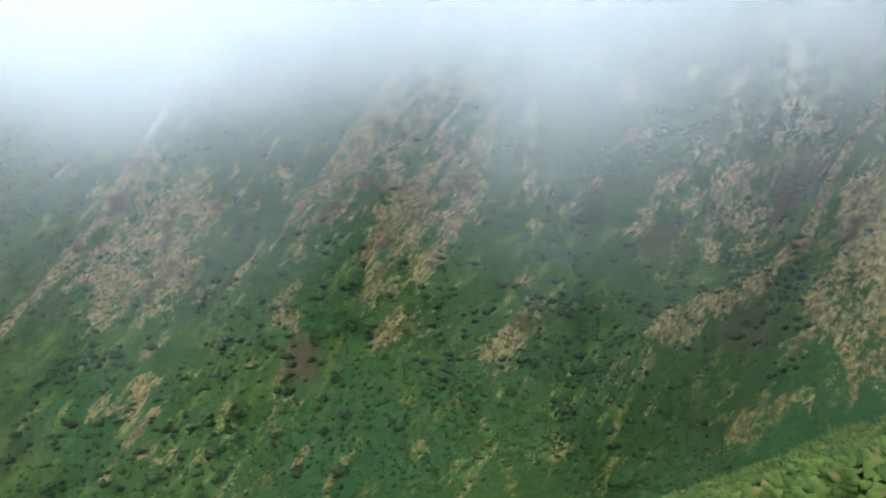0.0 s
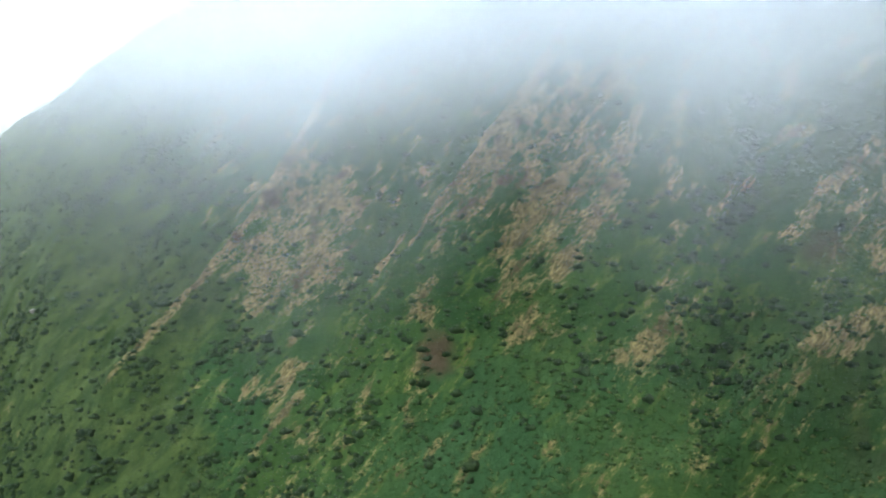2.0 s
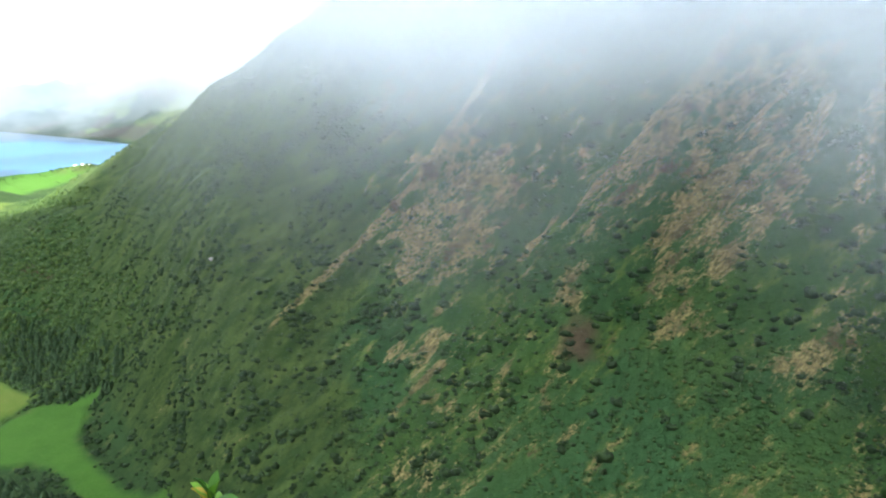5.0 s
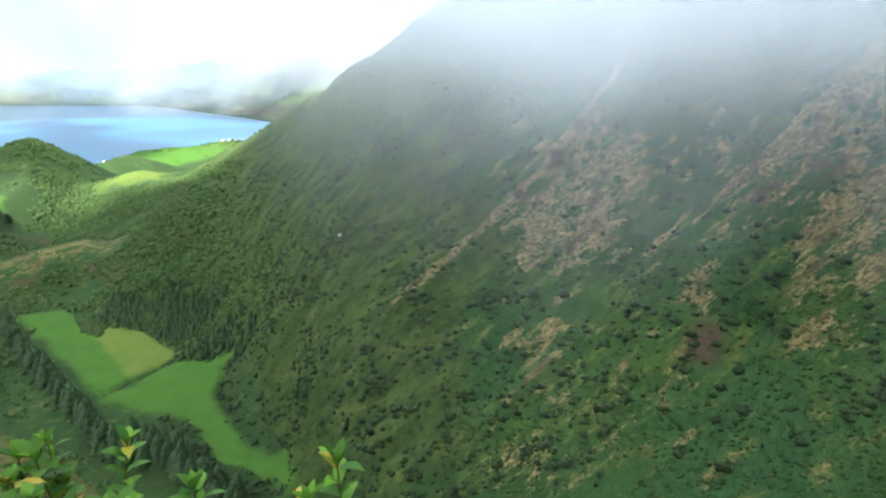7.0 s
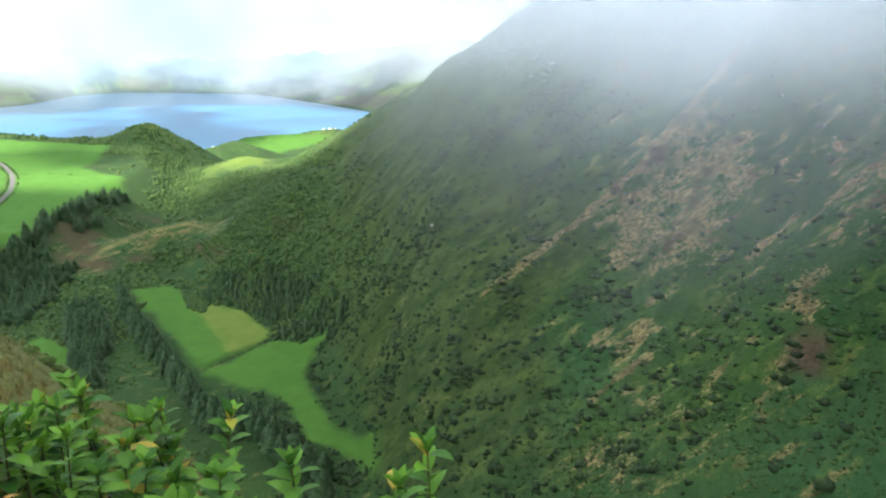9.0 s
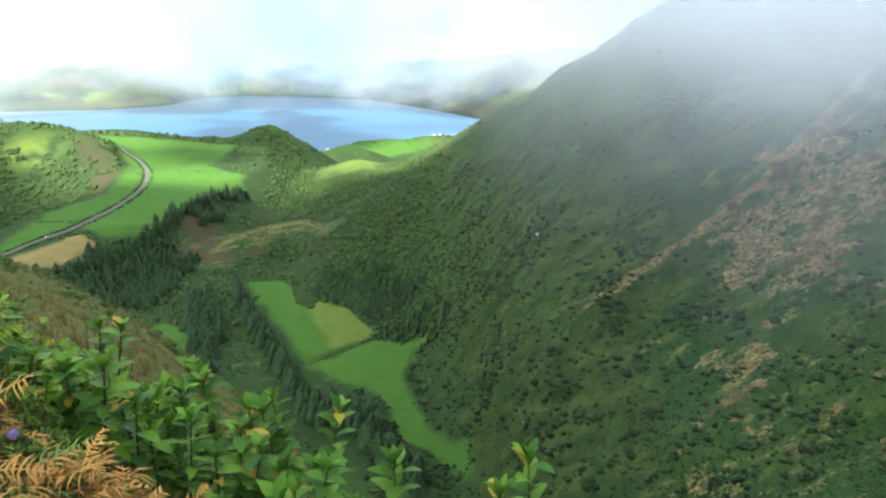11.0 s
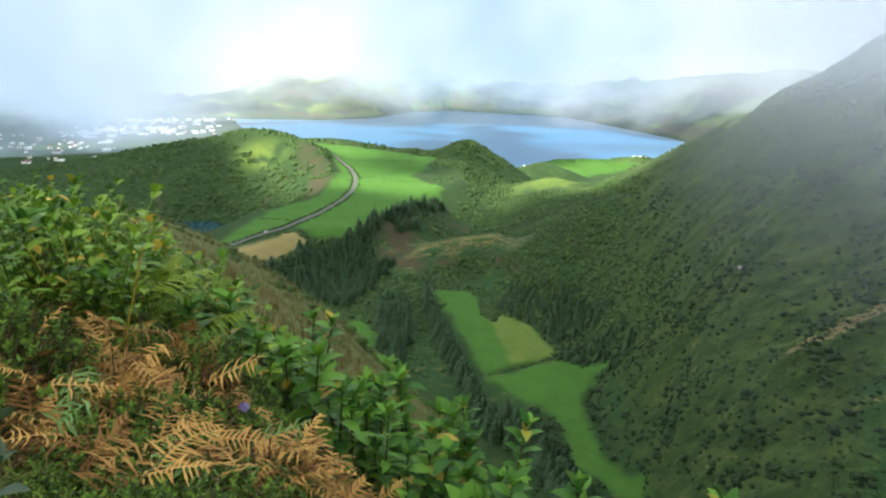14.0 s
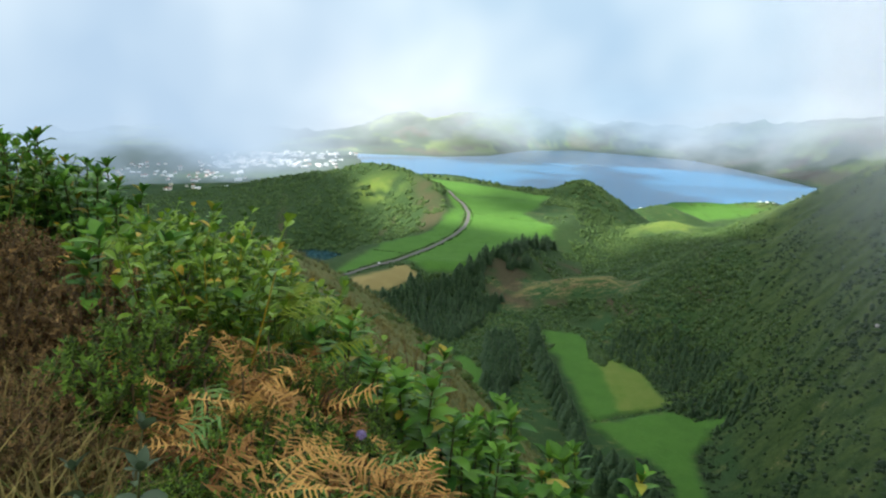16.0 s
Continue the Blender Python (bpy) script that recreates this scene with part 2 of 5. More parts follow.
def height(x, y):
    """The land with ribs, gullies and roughness."""
    x, y = np.asarray(x, float), np.asarray(y, float)
    z, d = land(x, y), np.hypot(x, y)
    az = np.degrees(np.arctan2(-x, y))
    for pts, h, w in RIBS:
        wob = 1.35 + 0.45 * vnoise(x / 35, y / 35, 8)
        q = line_dist(x, y, pts) / (w * wob)
        z = z + (0.9 if h < 0 or h == 24 else 0.75 if pts[0][0] > -20 else 0.5) * h * np.exp(-np.abs(q) ** 1.5) * step(d, 150, 260)
    face = step(z - 150, 0, 60) * step(d, 230, 330) * step(az, 58, 50)
    # fluting down the fall line of the face
    u = x * 0.94 - y * 0.34
    z = z + face * (7 * fbm(u, (x * 0.34 + y * 0.94) / 3.5, 60, 4, 21) + 1.6 * fbm(x, y, 9, 3, 31))
    wild = step(d, 160, 420)
    flat = np.maximum(smooth_in(x, y, PASTURE_A), smooth_in(x, y, PASTURE_B))
    z = z + wild * (1 - flat) * (1 - face) * step(d, 3600, 2500) * (z > 3) * (2.0 * fbm(x, y, 60, 4, 41) + 5.0 * fbm(x, y, 150, 2, 42) * step(plateau_out(x, y), 0, 60) * step(d, 800, 950) * step(d, 1900, 1500))
    z = z + step(d, 2, 14) * (1 - wild) * (0.35 * fbm(x, y, 7, 3, 51) + 0.8 * step(d, 20, 60) * fbm(x, y, 22, 3, 52))
    return z


def smooth_in(x, y, poly):
    return inside(x, y, poly).astype(float)

# ---------------------------------------------------------------- materials


class Nodes:
    """A short hand for node materials."""

    def __init__(self, name):
        self.mat = bpy.data.materials.new(name)
        self.mat.use_nodes = True
        self.tree = self.mat.node_tree
        self.tree.nodes.clear()
        self.out = self.add("ShaderNodeOutputMaterial")

    def add(self, kind, **values):
        node = self.tree.nodes.new(kind)
        for key, value in values.items():
            if key in ("operation", "data_type", "blend_type", "attribute_name"):
                if key == "operation":
                    node.operation = value
                elif key == "data_type":
                    node.data_type = value
                elif key == "blend_type":
                    node.blend_type = value
                else:
                    node.attribute_name = value
            else:
                self.put(node, key.replace("_", " "), value)
        return node

    def put(self, node, key, value):
        socket = node.inputs[int(key[1:])] if key[0] == "i" and key[1:].isdigit() else node.inputs[key]
        if isinstance(value, bpy.types.NodeSocket):
            self.tree.links.new(value, socket)
        else:
            socket.default_value = value

    def noise(self, scale, detail=4.0, rough=0.55, vector=None):
        node = self.add("ShaderNodeTexNoise", Scale=scale, Detail=detail, Roughness=rough)
        self.put(node, "Vector", vector if vector is not None else self.place())
        return node.outputs[0]

    def place(self):
        return self.add("ShaderNodeNewGeometry").outputs["Position"]

    def attr(self, name):
        return self.add("ShaderNodeAttribute", attribute_name=name).outputs["Fac"]

    def span(self, value, lo, hi, to0=0.0, to1=1.0):
        node = self.add("ShaderNodeMapRange", Value=value)
        for k, v in (("From Min", lo), ("From Max", hi), ("To Min", to0), ("To Max", to1)):
            node.inputs[k].default_value = v
        return node.outputs[0]

    def math(self, op, a, b=0.0):
        node = self.add("ShaderNodeMath", operation=op)
        self.put(node, "i0", a)
        self.put(node, "i1", b)
        return node.outputs[0]

    def mix(self, fac, a, b):
        node = self.add("ShaderNodeMix", data_type="RGBA")
        self.put(node, "i0", fac)
        self.put(node, "i6", a)
        self.put(node, "i7", b)
        return node.outputs[2]

    def bump(self, value, strength, distance):
        node = self.add("ShaderNodeBump", Height=value, Strength=strength, Distance=distance)
        return node.outputs[0]

    def surface(self, color, rough=0.9, normal=None, spec=0.2, sheen=0.0, trans=0.0):
        node = self.add("ShaderNodeBsdfPrincipled", Base_Color=color, Roughness=rough)
        node.inputs["Specular IOR Level"].default_value = spec
        if normal is not None:
            self.put(node, "Normal", normal)
        shader = node.outputs[0]
        if trans:
            tl = self.add("ShaderNodeBsdfTranslucent", Color=color)
            mixer = self.add("ShaderNodeMixShader", i0=trans, i1=shader, i2=tl.outputs[0])
            shader = mixer.outputs[0]
        self.tree.links.new(shader, self.out.inputs[0])
        return self.mat


def rgb(r, g, b):
    return (r, g, b, 1.0)


def ground_material():
    n = Nodes("ground_cover")
    big, mid, fine = n.noise(0.012, 5), n.noise(0.06, 5, 0.65), n.noise(0.45, 4, 0.7)
    tiny = n.noise(6.0, 4, 0.7)
    # wild slope: fern green, darker heath, dry fern in streaks down the fall line
    axes = n.add("ShaderNodeSeparateXYZ", i0=n.place())
    fall = n.add("ShaderNodeCombineXYZ", i0=n.math("SUBTRACT", axes.outputs[0], n.math("MULTIPLY", axes.outputs[2], 0.7)), i1=n.math("MULTIPLY", axes.outputs[1], 0.5), i2=n.math("MULTIPLY", axes.outputs[2], 0.5))
    streak, speck = n.noise(0.11, 6, 0.72, fall.outputs[0]), n.noise(0.75, 6, 0.75, fall.outputs[0])
    green = n.mix(n.span(mid, 0.35, 0.65), rgb(0.020, 0.050, 0.015), rgb(0.033, 0.066, 0.016))
    green = n.mix(n.span(big, 0.38, 0.62), green, rgb(0.020, 0.055, 0.019))
    green = n.mix(n.span(streak, 0.52, 0.68), green, rgb(0.070, 0.102, 0.022))
    green = n.mix(n.span(fine, 0.58, 0.72), green, rgb(0.014, 0.036, 0.012))
    turf = n.mix(n.span(streak, 0.40, 0.62), rgb(0.021, 0.042, 0.012), rgb(0.051, 0.075, 0.021))
    turf = n.mix(n.span(fine, 0.56, 0.70), turf, rgb(0.019, 0.040, 0.011))
    green = n.mix(n.attr("heath"), green, turf)
    dry = n.mix(n.span(speck, 0.38, 0.62), rgb(0.056, 0.047, 0.020), rgb(0.212, 0.174, 0.078))
    dry = n.mix(n.span(mid, 0.50, 0.66), dry, rgb(0.058, 0.044, 0.024))
    dry = n.mix(n.span(fine, 0.52, 0.68), dry, rgb(0.028, 0.036, 0.014))
    dryness = n.math("ADD", n.attr("dry"), n.span(streak, 0.3, 0.7, -0.75, 0.75))
    dryness = n.math("ADD", dryness, n.span(speck, 0.3, 0.7, -0.35, 0.35))
    wild = n.mix(n.span(dryness, 0.38, 0.70), green, dry)
    wood = n.mix(n.span(fine, 0.35, 0.65), rgb(0.014, 0.032, 0.011), rgb(0.026, 0.050, 0.015))
    wild = n.mix(n.attr("wood"), wild, wood)
    grass = n.mix(n.span(mid, 0.3, 0.7), rgb(0.035, 0.095, 0.015), rgb(0.048, 0.118, 0.018))
    grass = n.mix(n.span(fine, 0.5, 0.75), grass, rgb(0.060, 0.118, 0.024))
    lime = n.mix(n.span(mid, 0.3, 0.7), rgb(0.070, 0.120, 0.020), rgb(0.105, 0.135, 0.030))
    color = n.mix(n.attr("pasture"), wild, grass)
    color = n.mix(n.attr("lime"), color, lime)
    color = n.mix(n.attr("field"), color, n.mix(mid, rgb(0.15, 0.12, 0.045), rgb(0.21, 0.175, 0.07)))
    soil = n.mix(fine, rgb(0.036, 0.027, 0.017), rgb(0.078, 0.058, 0.036))
    color = n.mix(n.attr("soil"), color, soil)
    near = n.mix(n.span(tiny, 0.35, 0.62), rgb(0.036, 0.044, 0.012), rgb(0.108, 0.103, 0.032))
    near = n.mix(n.span(n.noise(0.9, 4, 0.6), 0.45, 0.62), near, rgb(0.058, 0.082, 0.019))
    color = n.mix(n.attr("near"), color, near)
    bump = n.bump(n.math("ADD", n.math("MULTIPLY", fine, 2.6), n.math("MULTIPLY", mid, 1.6)), 0.5, 0.8)
    return n.surface(color, 0.95, bump, 0.1)


def water_material(name, deep, rough, ripple):
    n = Nodes(name)
    waves = n.bump(n.noise(ripple, 3), 0.02, 0.4)
    return n.surface(n.mix(n.noise(0.004, 3), deep, rgb(*(1.25 * c for c in deep[:3]))), rough, waves, 0.5)


def mist_material(name, low, high, most, puff, seed, wisp=0.5, color=(0.73, 0.795, 0.885)):
    """Thin cloud: clear below low, as dense as most above high, torn by noise."""
    n = Nodes(name)
    pos = n.add("ShaderNodeVectorMath", operation="ADD", i0=n.place(), i1=(seed * 131.0, seed * 57.0, seed * 23.0)).outputs[0]
    stretch = n.add("ShaderNodeVectorMath", operation="MULTIPLY", i0=pos, i1=(1.0, 1.0, 0.75)).outputs[0]
    z = n.add("ShaderNodeSeparateXYZ", i0=n.place()).outputs[2]
    torn = n.noise(1.0 / puff, 4.0, 0.5, stretch)
    lift = n.math("MULTIPLY", n.math("SUBTRACT", torn, 0.5), (high - low) * 2.4 * wisp)
    alpha = n.add("ShaderNodeMapRange", Value=n.math("SUBTRACT", n.math("ADD", z, lift), n.attr("base")))
    alpha.interpolation_type = "SMOOTHSTEP"
    for k, v in (("From Min", low), ("From Max", high), ("To Min", 0.0), ("To Max", most)):
        alpha.inputs[k].default_value = v
    fade = n.math("MULTIPLY", alpha.outputs[0], n.attr("edge"))
    body = n.add("ShaderNodeMixShader", i0=0.2, i1=n.add("ShaderNodeBsdfDiffuse", Color=rgb(*color)).outputs[0],
                 i2=n.add("ShaderNodeBsdfTranslucent", Color=rgb(*color)).outputs[0])
    mixer = n.add("ShaderNodeMixShader", i0=fade, i1=n.add("ShaderNodeBsdfTransparent").outputs[0], i2=body.outputs[0])
    n.tree.links.new(mixer.outputs[0], n.out.inputs[0])
    return n.mat


# ---------------------------------------------------------------- mesh helpers


def grid_mesh(name, co, rows, cols, attrs=None, closed=False):
    """A sheet of rows x cols corners."""
    i = np.arange(rows * cols, dtype=np.int32).reshape(rows, cols)
    if closed:
        i = np.concatenate([i, i[:, :1]], 1)
    quads = np.stack([i[:-1, :-1], i[1:, :-1], i[1:, 1:], i[:-1, 1:]], -1).reshape(-1, 4)
    me = bpy.data.meshes.new(name)
    me.vertices.add(len(co))
    me.vertices.foreach_set("co", np.ascontiguousarray(co, np.float32).ravel())
    me.loops.add(quads.size)
    me.loops.foreach_set("vertex_index", np.ascontiguousarray(quads.ravel(), np.int32))
    me.polygons.add(len(quads))
    me.polygons.foreach_set("loop_start", np.arange(0, quads.size, 4, dtype=np.int32))
    for key, value in (attrs or {}).items():
        me.attributes.new(key, "FLOAT", "POINT").data.foreach_set("value", np.ascontiguousarray(value, np.float32).ravel())
    me.update()
    me.validate()
    me.polygons.foreach_set("use_smooth", np.ones(len(quads), bool))
    return me


def soft_in(x, y, poly, blur):
    """1 inside an outline, 0 outside, with a ragged soft edge."""
    d = line_dist(x, y, poly + poly[:1]) * np.where(inside(x, y, poly), 1, -1)
    return step(d + blur * 0.8 * fbm(x, y, blur * 4, 2, 77), -blur, blur)


# ---------------------------------------------------------------- ground
FINE = 0.30
bearings = np.concatenate([np.arange(-46, 126, FINE), np.arange(126, 314, 2.0)])
ranges = np.concatenate([np.geomspace(0.03, 120, 110, endpoint=False), np.geomspace(120, 300, 64, endpoint=False),
                         np.geomspace(300, 900, 225, endpoint=False), np.geomspace(900, 2700, 130, endpoint=False), np.geomspace(2700, 4950, 60)])
gd, ga = np.meshgrid(ranges, bearings, indexing="ij")
gx, gy = plan(ga, gd)
gz = height(gx, gy)
az_ = np.degrees(np.arctan2(-gx, gy))
crater_r = np.hypot(gx - CRATER[0], gy - CRATER[1])
far_d = by(FAR_SHORE, az_)
# lime patches among the far wall's woods, coloured to look like sunlit fields
far_sunlit = step(gd, far_d + 20, far_d + 120) * step(fbm(gx, gy, 190, 4, 81), 0.0, 0.16)
past = np.maximum.reduce([soft_in(gx, gy, p, w) for p, w in ((PASTURE_B, 5), (PASTURE_C, 6), (PASTURE_D, 5), (CLEARING, 3), (PENINSULA, 15))])
in_a = soft_in(gx, gy, PASTURE_A, 5)
SPLIT = [meet(60.9, 21.3), meet(58.9, 21.7), meet(55.5, 24.1), meet(59.9, 25.3), meet(61.0, 23.4), meet(62.4, 21.6)]
# lime turf on hilltops, spur and ring: sunlight put into the colour
tops = sum(np.exp(-(np.hypot(gx - plan(*c)[0], gy - plan(*c)[1]) / w) ** 2) for c, w in (((57.5, 1285), 75), ((46.2, 1170), 60), ((44.5, 1155), 45), ((64.5, 1520), 34), ((80.6, 1395), 42), ((81.9, 1410), 30))) * step(fbm(gx, gy, 30, 3, 83), -0.5, 0.1)
lime = np.maximum.reduce([in_a * soft_in(gx, gy, SPLIT, 3), far_sunlit, 0.85 * tops])
past = np.maximum(past, in_a * 0.999)
field = soft_in(gx, gy, FIELD, 5)
face = step(gz - 128, 0, 22) * step(gd, 230, 330) * step(az_, 56, 50)
# dry fern lies in patches and along the ribs, thicker towards the upper middle of the face
DRY_AREAS = [
    (outline((10.3, 11.5), (8.3, 7.5), (5.6, 3.6), (1.1, -0.8), (-3.4, 0.1), (-4.8, 5.3), (-3.9, 8.9), (-3.1, 13.5), (0.7, 16.7), (3.3, 20.5), (6.4, 19.3), (7.7, 15.6), (9.7, 13.3)), 0.56, 14),
    (outline((27.5, 12.4), (24.8, 9.0), (21.1, 7.1), (17.5, 8.5), (18.3, 12.4), (20.6, 15.7), (24.4, 16.1), (29.7, 15.4)), 0.50, 14),
    (outline((18.1, 16.3), (16.6, 13.4), (14.3, 11.5), (14.0, 12.2), (16.3, 15.6)), 0.8, 3),
    (outline((-6.8, 14.3), (-9.4, 15.6), (-10.4, 17.3), (-8.5, 21.0), (-6.1, 22.9), (-3.3, 25.2), (-2.3, 23.9), (-5.1, 20.2), (-5.5, 16.6)), 0.52, 8),
    (outline((-24.3, 29.3), (-25.6, 23.0), (-27.4, 17.8), (-29.7, 12.2), (-32.2, 7.6), (-40, 8), (-40, 27), (-29.3, 27.5)), 1.0, 8),
    (outline((-14.9, 12.2), (-17.2, 9.0), (-22.1, 4.1), (-25.7, 2.0), (-30.4, 0.8), (-29.0, 6.7), (-26.6, 10.5), (-22.0, 12.1), (-18.0, 12.9), (-15.0, 13.9)), 0.55, 12)]
# single beds of withered fern: bearing, dip, radius
DRY_BEDS = [(13.1, 21.1, 8), (27.5, 22.7, 7), (17.7, 25.2, 6), (14.9, 27.6, 5), (11.9, 29.0, 5), (0.2, 30.4, 6), (-5.6, 22.0, 6), (3.1, 23.0, 6),
            (6.1, 24.6, 4), (20.2, 29.2, 6), (25.2, 23.5, 5), (-4.3, 28.6, 5), (-17.5, 24.6, 7), (24.2, 22.4, 6), (31.5, 17.5, 6), (9.0, 25.5, 4)]


def dry_at(x, y, z, az):
    """How much withered fern lies there."""
    out = 0.02 + 0.30 * fbm(x, y, 26, 3, 84) - 0.30 * step(az, 28, 36) + 0.55 * step(fbm(x, y, 15, 2, 85), 0.55, 0.85) * step(az, 32, 25)
    for pts, amount, blur in DRY_AREAS:
        out = out + amount * soft_in(x, y, pts, blur)
    for bearing, dip, rad in DRY_BEDS:
        cx, cy = meet(bearing, dip)
        out = out + 0.75 * step(np.hypot(x - cx, y - cy) + 5 * fbm(x, y, 9, 2, 95), rad * 1.1, rad * 0.2)
    for pts, h, w in RIBS[:7]:
        out = out + (2.0 if h in (15, 24) else 0.75 if h == 10 else 0.28) * np.exp(-(line_dist(x, y, pts) / (2.4 if h == 24 else 1.9 if h == 15 else 2.6 if h == 10 else 5.0)) ** 2)
    return out


KNOLL = [plan(*p) for p in ((69.6, 845), (67.8, 868), (64.5, 880), (62.0, 880), (60.8, 870))]
on_knoll = np.exp(-(line_dist(gx, gy, KNOLL) / 34) ** 4)
dry = dry_at(gx, gy, gz, az_) * face + (0.12 + 0.28 * on_knoll) * (1 - face)
near_w = step(gd, 230, 150) * (0.55 + 0.45 * step(az_, 20, 60))
wood = (1 - face) * step(gd, 330, 420) * step(gz, 4, 10) * (0.9 - 0.5 * step(fbm(gx, gy, 130, 3, 61), -0.1, 0.5))
wood = np.where(gd > 2900, 0.9, wood) * (1 - on_knoll)
field = np.maximum(field, 0.55 * np.exp(-(line_dist(gx, gy, KNOLL) / 3.5) ** 2))
dark_x, dark_y = meet(12.3, 23.5)
soil = 1.0 * step(np.hypot(gx - dark_x, gy - dark_y) + 5 * fbm(gx, gy, 12, 3, 91), 14, 7) + 0.6 * step(np.abs(crater_r - 312) + 16 * fbm(gx, gy, 30, 3, 86), 30, 4) * step(az_, 78.6, 77) * step(gd, 1130, 1180) + 0.8 * np.exp(-(line_dist(gx, gy, [meet(68.5, 17.6), meet(71, 17.0)]) / 12) ** 2) + 0.7 * np.exp(-(line_dist(gx, gy, [meet(61.5, 17.0), meet(59.8, 17.8)]) / 9) ** 2) + 0.6 * np.exp(-(line_dist(gx, gy, [meet(56.2, 12.0), meet(54.6, 12.8)]) / 7) ** 2)
soil = soil + 0.7 * np.exp(-(line_dist(gx, gy, [meet(88.4, 9.6), meet(88.7, 11.2), meet(88.6, 12.6)]) / 5) ** 2) + 0.6 * np.exp(-(line_dist(gx, gy, [meet(79.0, 10.9), meet(81.0, 12.8)]) / 6) ** 2) + 0.8 * np.exp(-(line_dist(gx, gy, [meet(55.4, 15.2), meet(54.2, 15.9)]) / 6) ** 2)
soil = soil + 0.7 * step(fbm(gx, gy, 130, 4, 87), 0.45, 0.7) * step(gd, far_d + 30, far_d + 90)
soil = soil + 0.7 * np.exp(-(np.hypot(gx - plan(51.4, 2520)[0], gy - plan(51.4, 2520)[1]) / 55) ** 2) * step(fbm(gx, gy, 30, 3, 88), -0.4, 0.3)
soil = soil + 0.9 * np.exp(-(line_dist(gx, gy, RIBS[9][0]) / 9.0) ** 2) * step(gz, 250, 300) * step(fbm(gx, gy, 18, 3, 92), -0.3, 0.2)
for crag in (outline((-15.6, 13.9), (-17.5, 12.7), (-19.2, 12.3), (-18.9, 13.7), (-16.8, 14.7)), outline((-23.0, 9.5), (-23.9, 7.0), (-25.8, 7.3), (-26.5, 10.1), (-25.2, 11.8), (-23.2, 11.2))):
    soil = soil + 0.7 * soft_in(gx, gy, crag, 9) * step(fbm(gx, gy, 14, 3, 96), -0.45, 0.35)
# red earth on the scarp and round the knoll
soil = soil + 0.75 * step(fbm(gx, gy, 34, 3, 97), 0.12, 0.5) * soft_in(gx, gy, outline((72.0, 14.6), (69.6, 13.8), (66.6, 13.4), (64.0, 14.4), (66.0, 16.0), (69.0, 16.6), (71.4, 18.0), (73.0, 17.4)), 12) * (1 - past)
soil = soil + 0.8 * np.exp(-(line_dist(gx, gy, [meet(66.5, 17.4), meet(63.6, 17.2), meet(61.4, 17.0)]) / 6) ** 2) * step(fbm(gx, gy, 20, 2, 98), -0.2, 0.3)
ground = new("ground", grid_mesh("ground", np.stack([gx, gy, gz], -1).reshape(-1, 3), *gx.shape, closed=True, attrs=dict(
    heath=face * np.maximum(0.9 * step(az_ + 3 * fbm(gx, gy, 40, 2, 99), 28, 33), 0.6 * step(az_, -13, -18)), pasture=past, lime=lime, field=field, dry=dry, near=near_w, wood=np.maximum(wood, 0.9 * step(crater_r, 380, 360) * step(np.hypot(gx - TARN[0], gy - TARN[1]), 70, 80)) * (1 - past) * (1 - lime) * (1 - field), soil=np.clip(soil, 0, 1))))
ground.data.materials.append(ground_material())
tagged(ground, "volcanic hillsides with green fern, dry bracken, pastures and heath", "ground", kind="structure")


def water(name, label, x0, x1, y0, y1, z, mat):
    bm = bmesh.new()
    bmesh.ops.create_grid(bm, x_segments=24, y_segments=24, size=0.5)
    for v in bm.verts:
        v.co = ((x0 + x1) / 2 + v.co.x * (x1 - x0), (y0 + y1) / 2 + v.co.y * (y1 - y0), z)
    me = bpy.data.meshes.new(name)
    bm.to_mesh(me)
    bm.free()
    ob = new(name, me)
    me.materials.append(mat)
    return tagged(ob, label, "lake", kind="structure")


water("water_lake", "wide calm blue lake below green crater walls", -4700, -800, 200, 4200, 0.0, water_material("lake_water", rgb(0.010, 0.078, 0.165), 0.34, 0.05))
water("water_crater_lake", "small dark green lake in a steep wooded crater", TARN[0] - 120, TARN[0] + 120, TARN[1] - 120, TARN[1] + 120, 90.0, water_material("crater_water", rgb(0.010, 0.035, 0.045), 0.08, 0.08))

# ---------------------------------------------------------------- cloud and mist


def mist(name, label, az0, az1, d, z0, z1, mat, soft=8.0, lean=0.0, gap=0.0):
    """A thin sheet of cloud across the bearings az0 to az1, leaning back with the slope behind it."""
    a, h = np.linspace(az0, az1, 60), np.linspace(0, 1, 16)
    hh, aa = np.meshgrid(h, a, indexing="ij")
    x, y = plan(aa, (d + lean * hh + 5 * np.sin(aa / 7.0 + d)) * (0.60 + 0.40 * step(aa, -35, 36)))
    edge = step(aa, az0, az0 + soft) * step(aa, az1, az1 - soft) * (1 - gap * np.exp(-((aa - 44.5) / 5.5) ** 2))
    me = grid_mesh(name, np.stack([x, y, z0 + (z1 - z0) * hh], -1).reshape(-1, 3), 16, 60, dict(edge=edge, base=np.interp(aa, [-70, -26, -17, -9, -3, 6, 13, 20, 28, 60], [30, 30, 28, 25, 28, 29, 18, 12, 10, 14])))
    me.materials.append(mat)
    return tagged(new(name, me), label, "cloud", kind="stuff")


scene.cycles.transparent_max_bounces = 24
for k in range(12):
    mist("cloud_bank", "torn grey-white cloud drifting over the mountain", -70, 54 - 1.2 * (k % 4), 150 + 17 * k, 290, 900,
         mist_material(f"cloud_{k}", 342 + 3 * (k % 3) - 50 * (k % 3 == 0), 420 + 3 * (k % 5), 0.10 if k % 3 == 0 else 0.20, 110, k // 2 + 0.15 * k, 0.55 if k % 3 == 0 else 0.62), 12.0, 640)


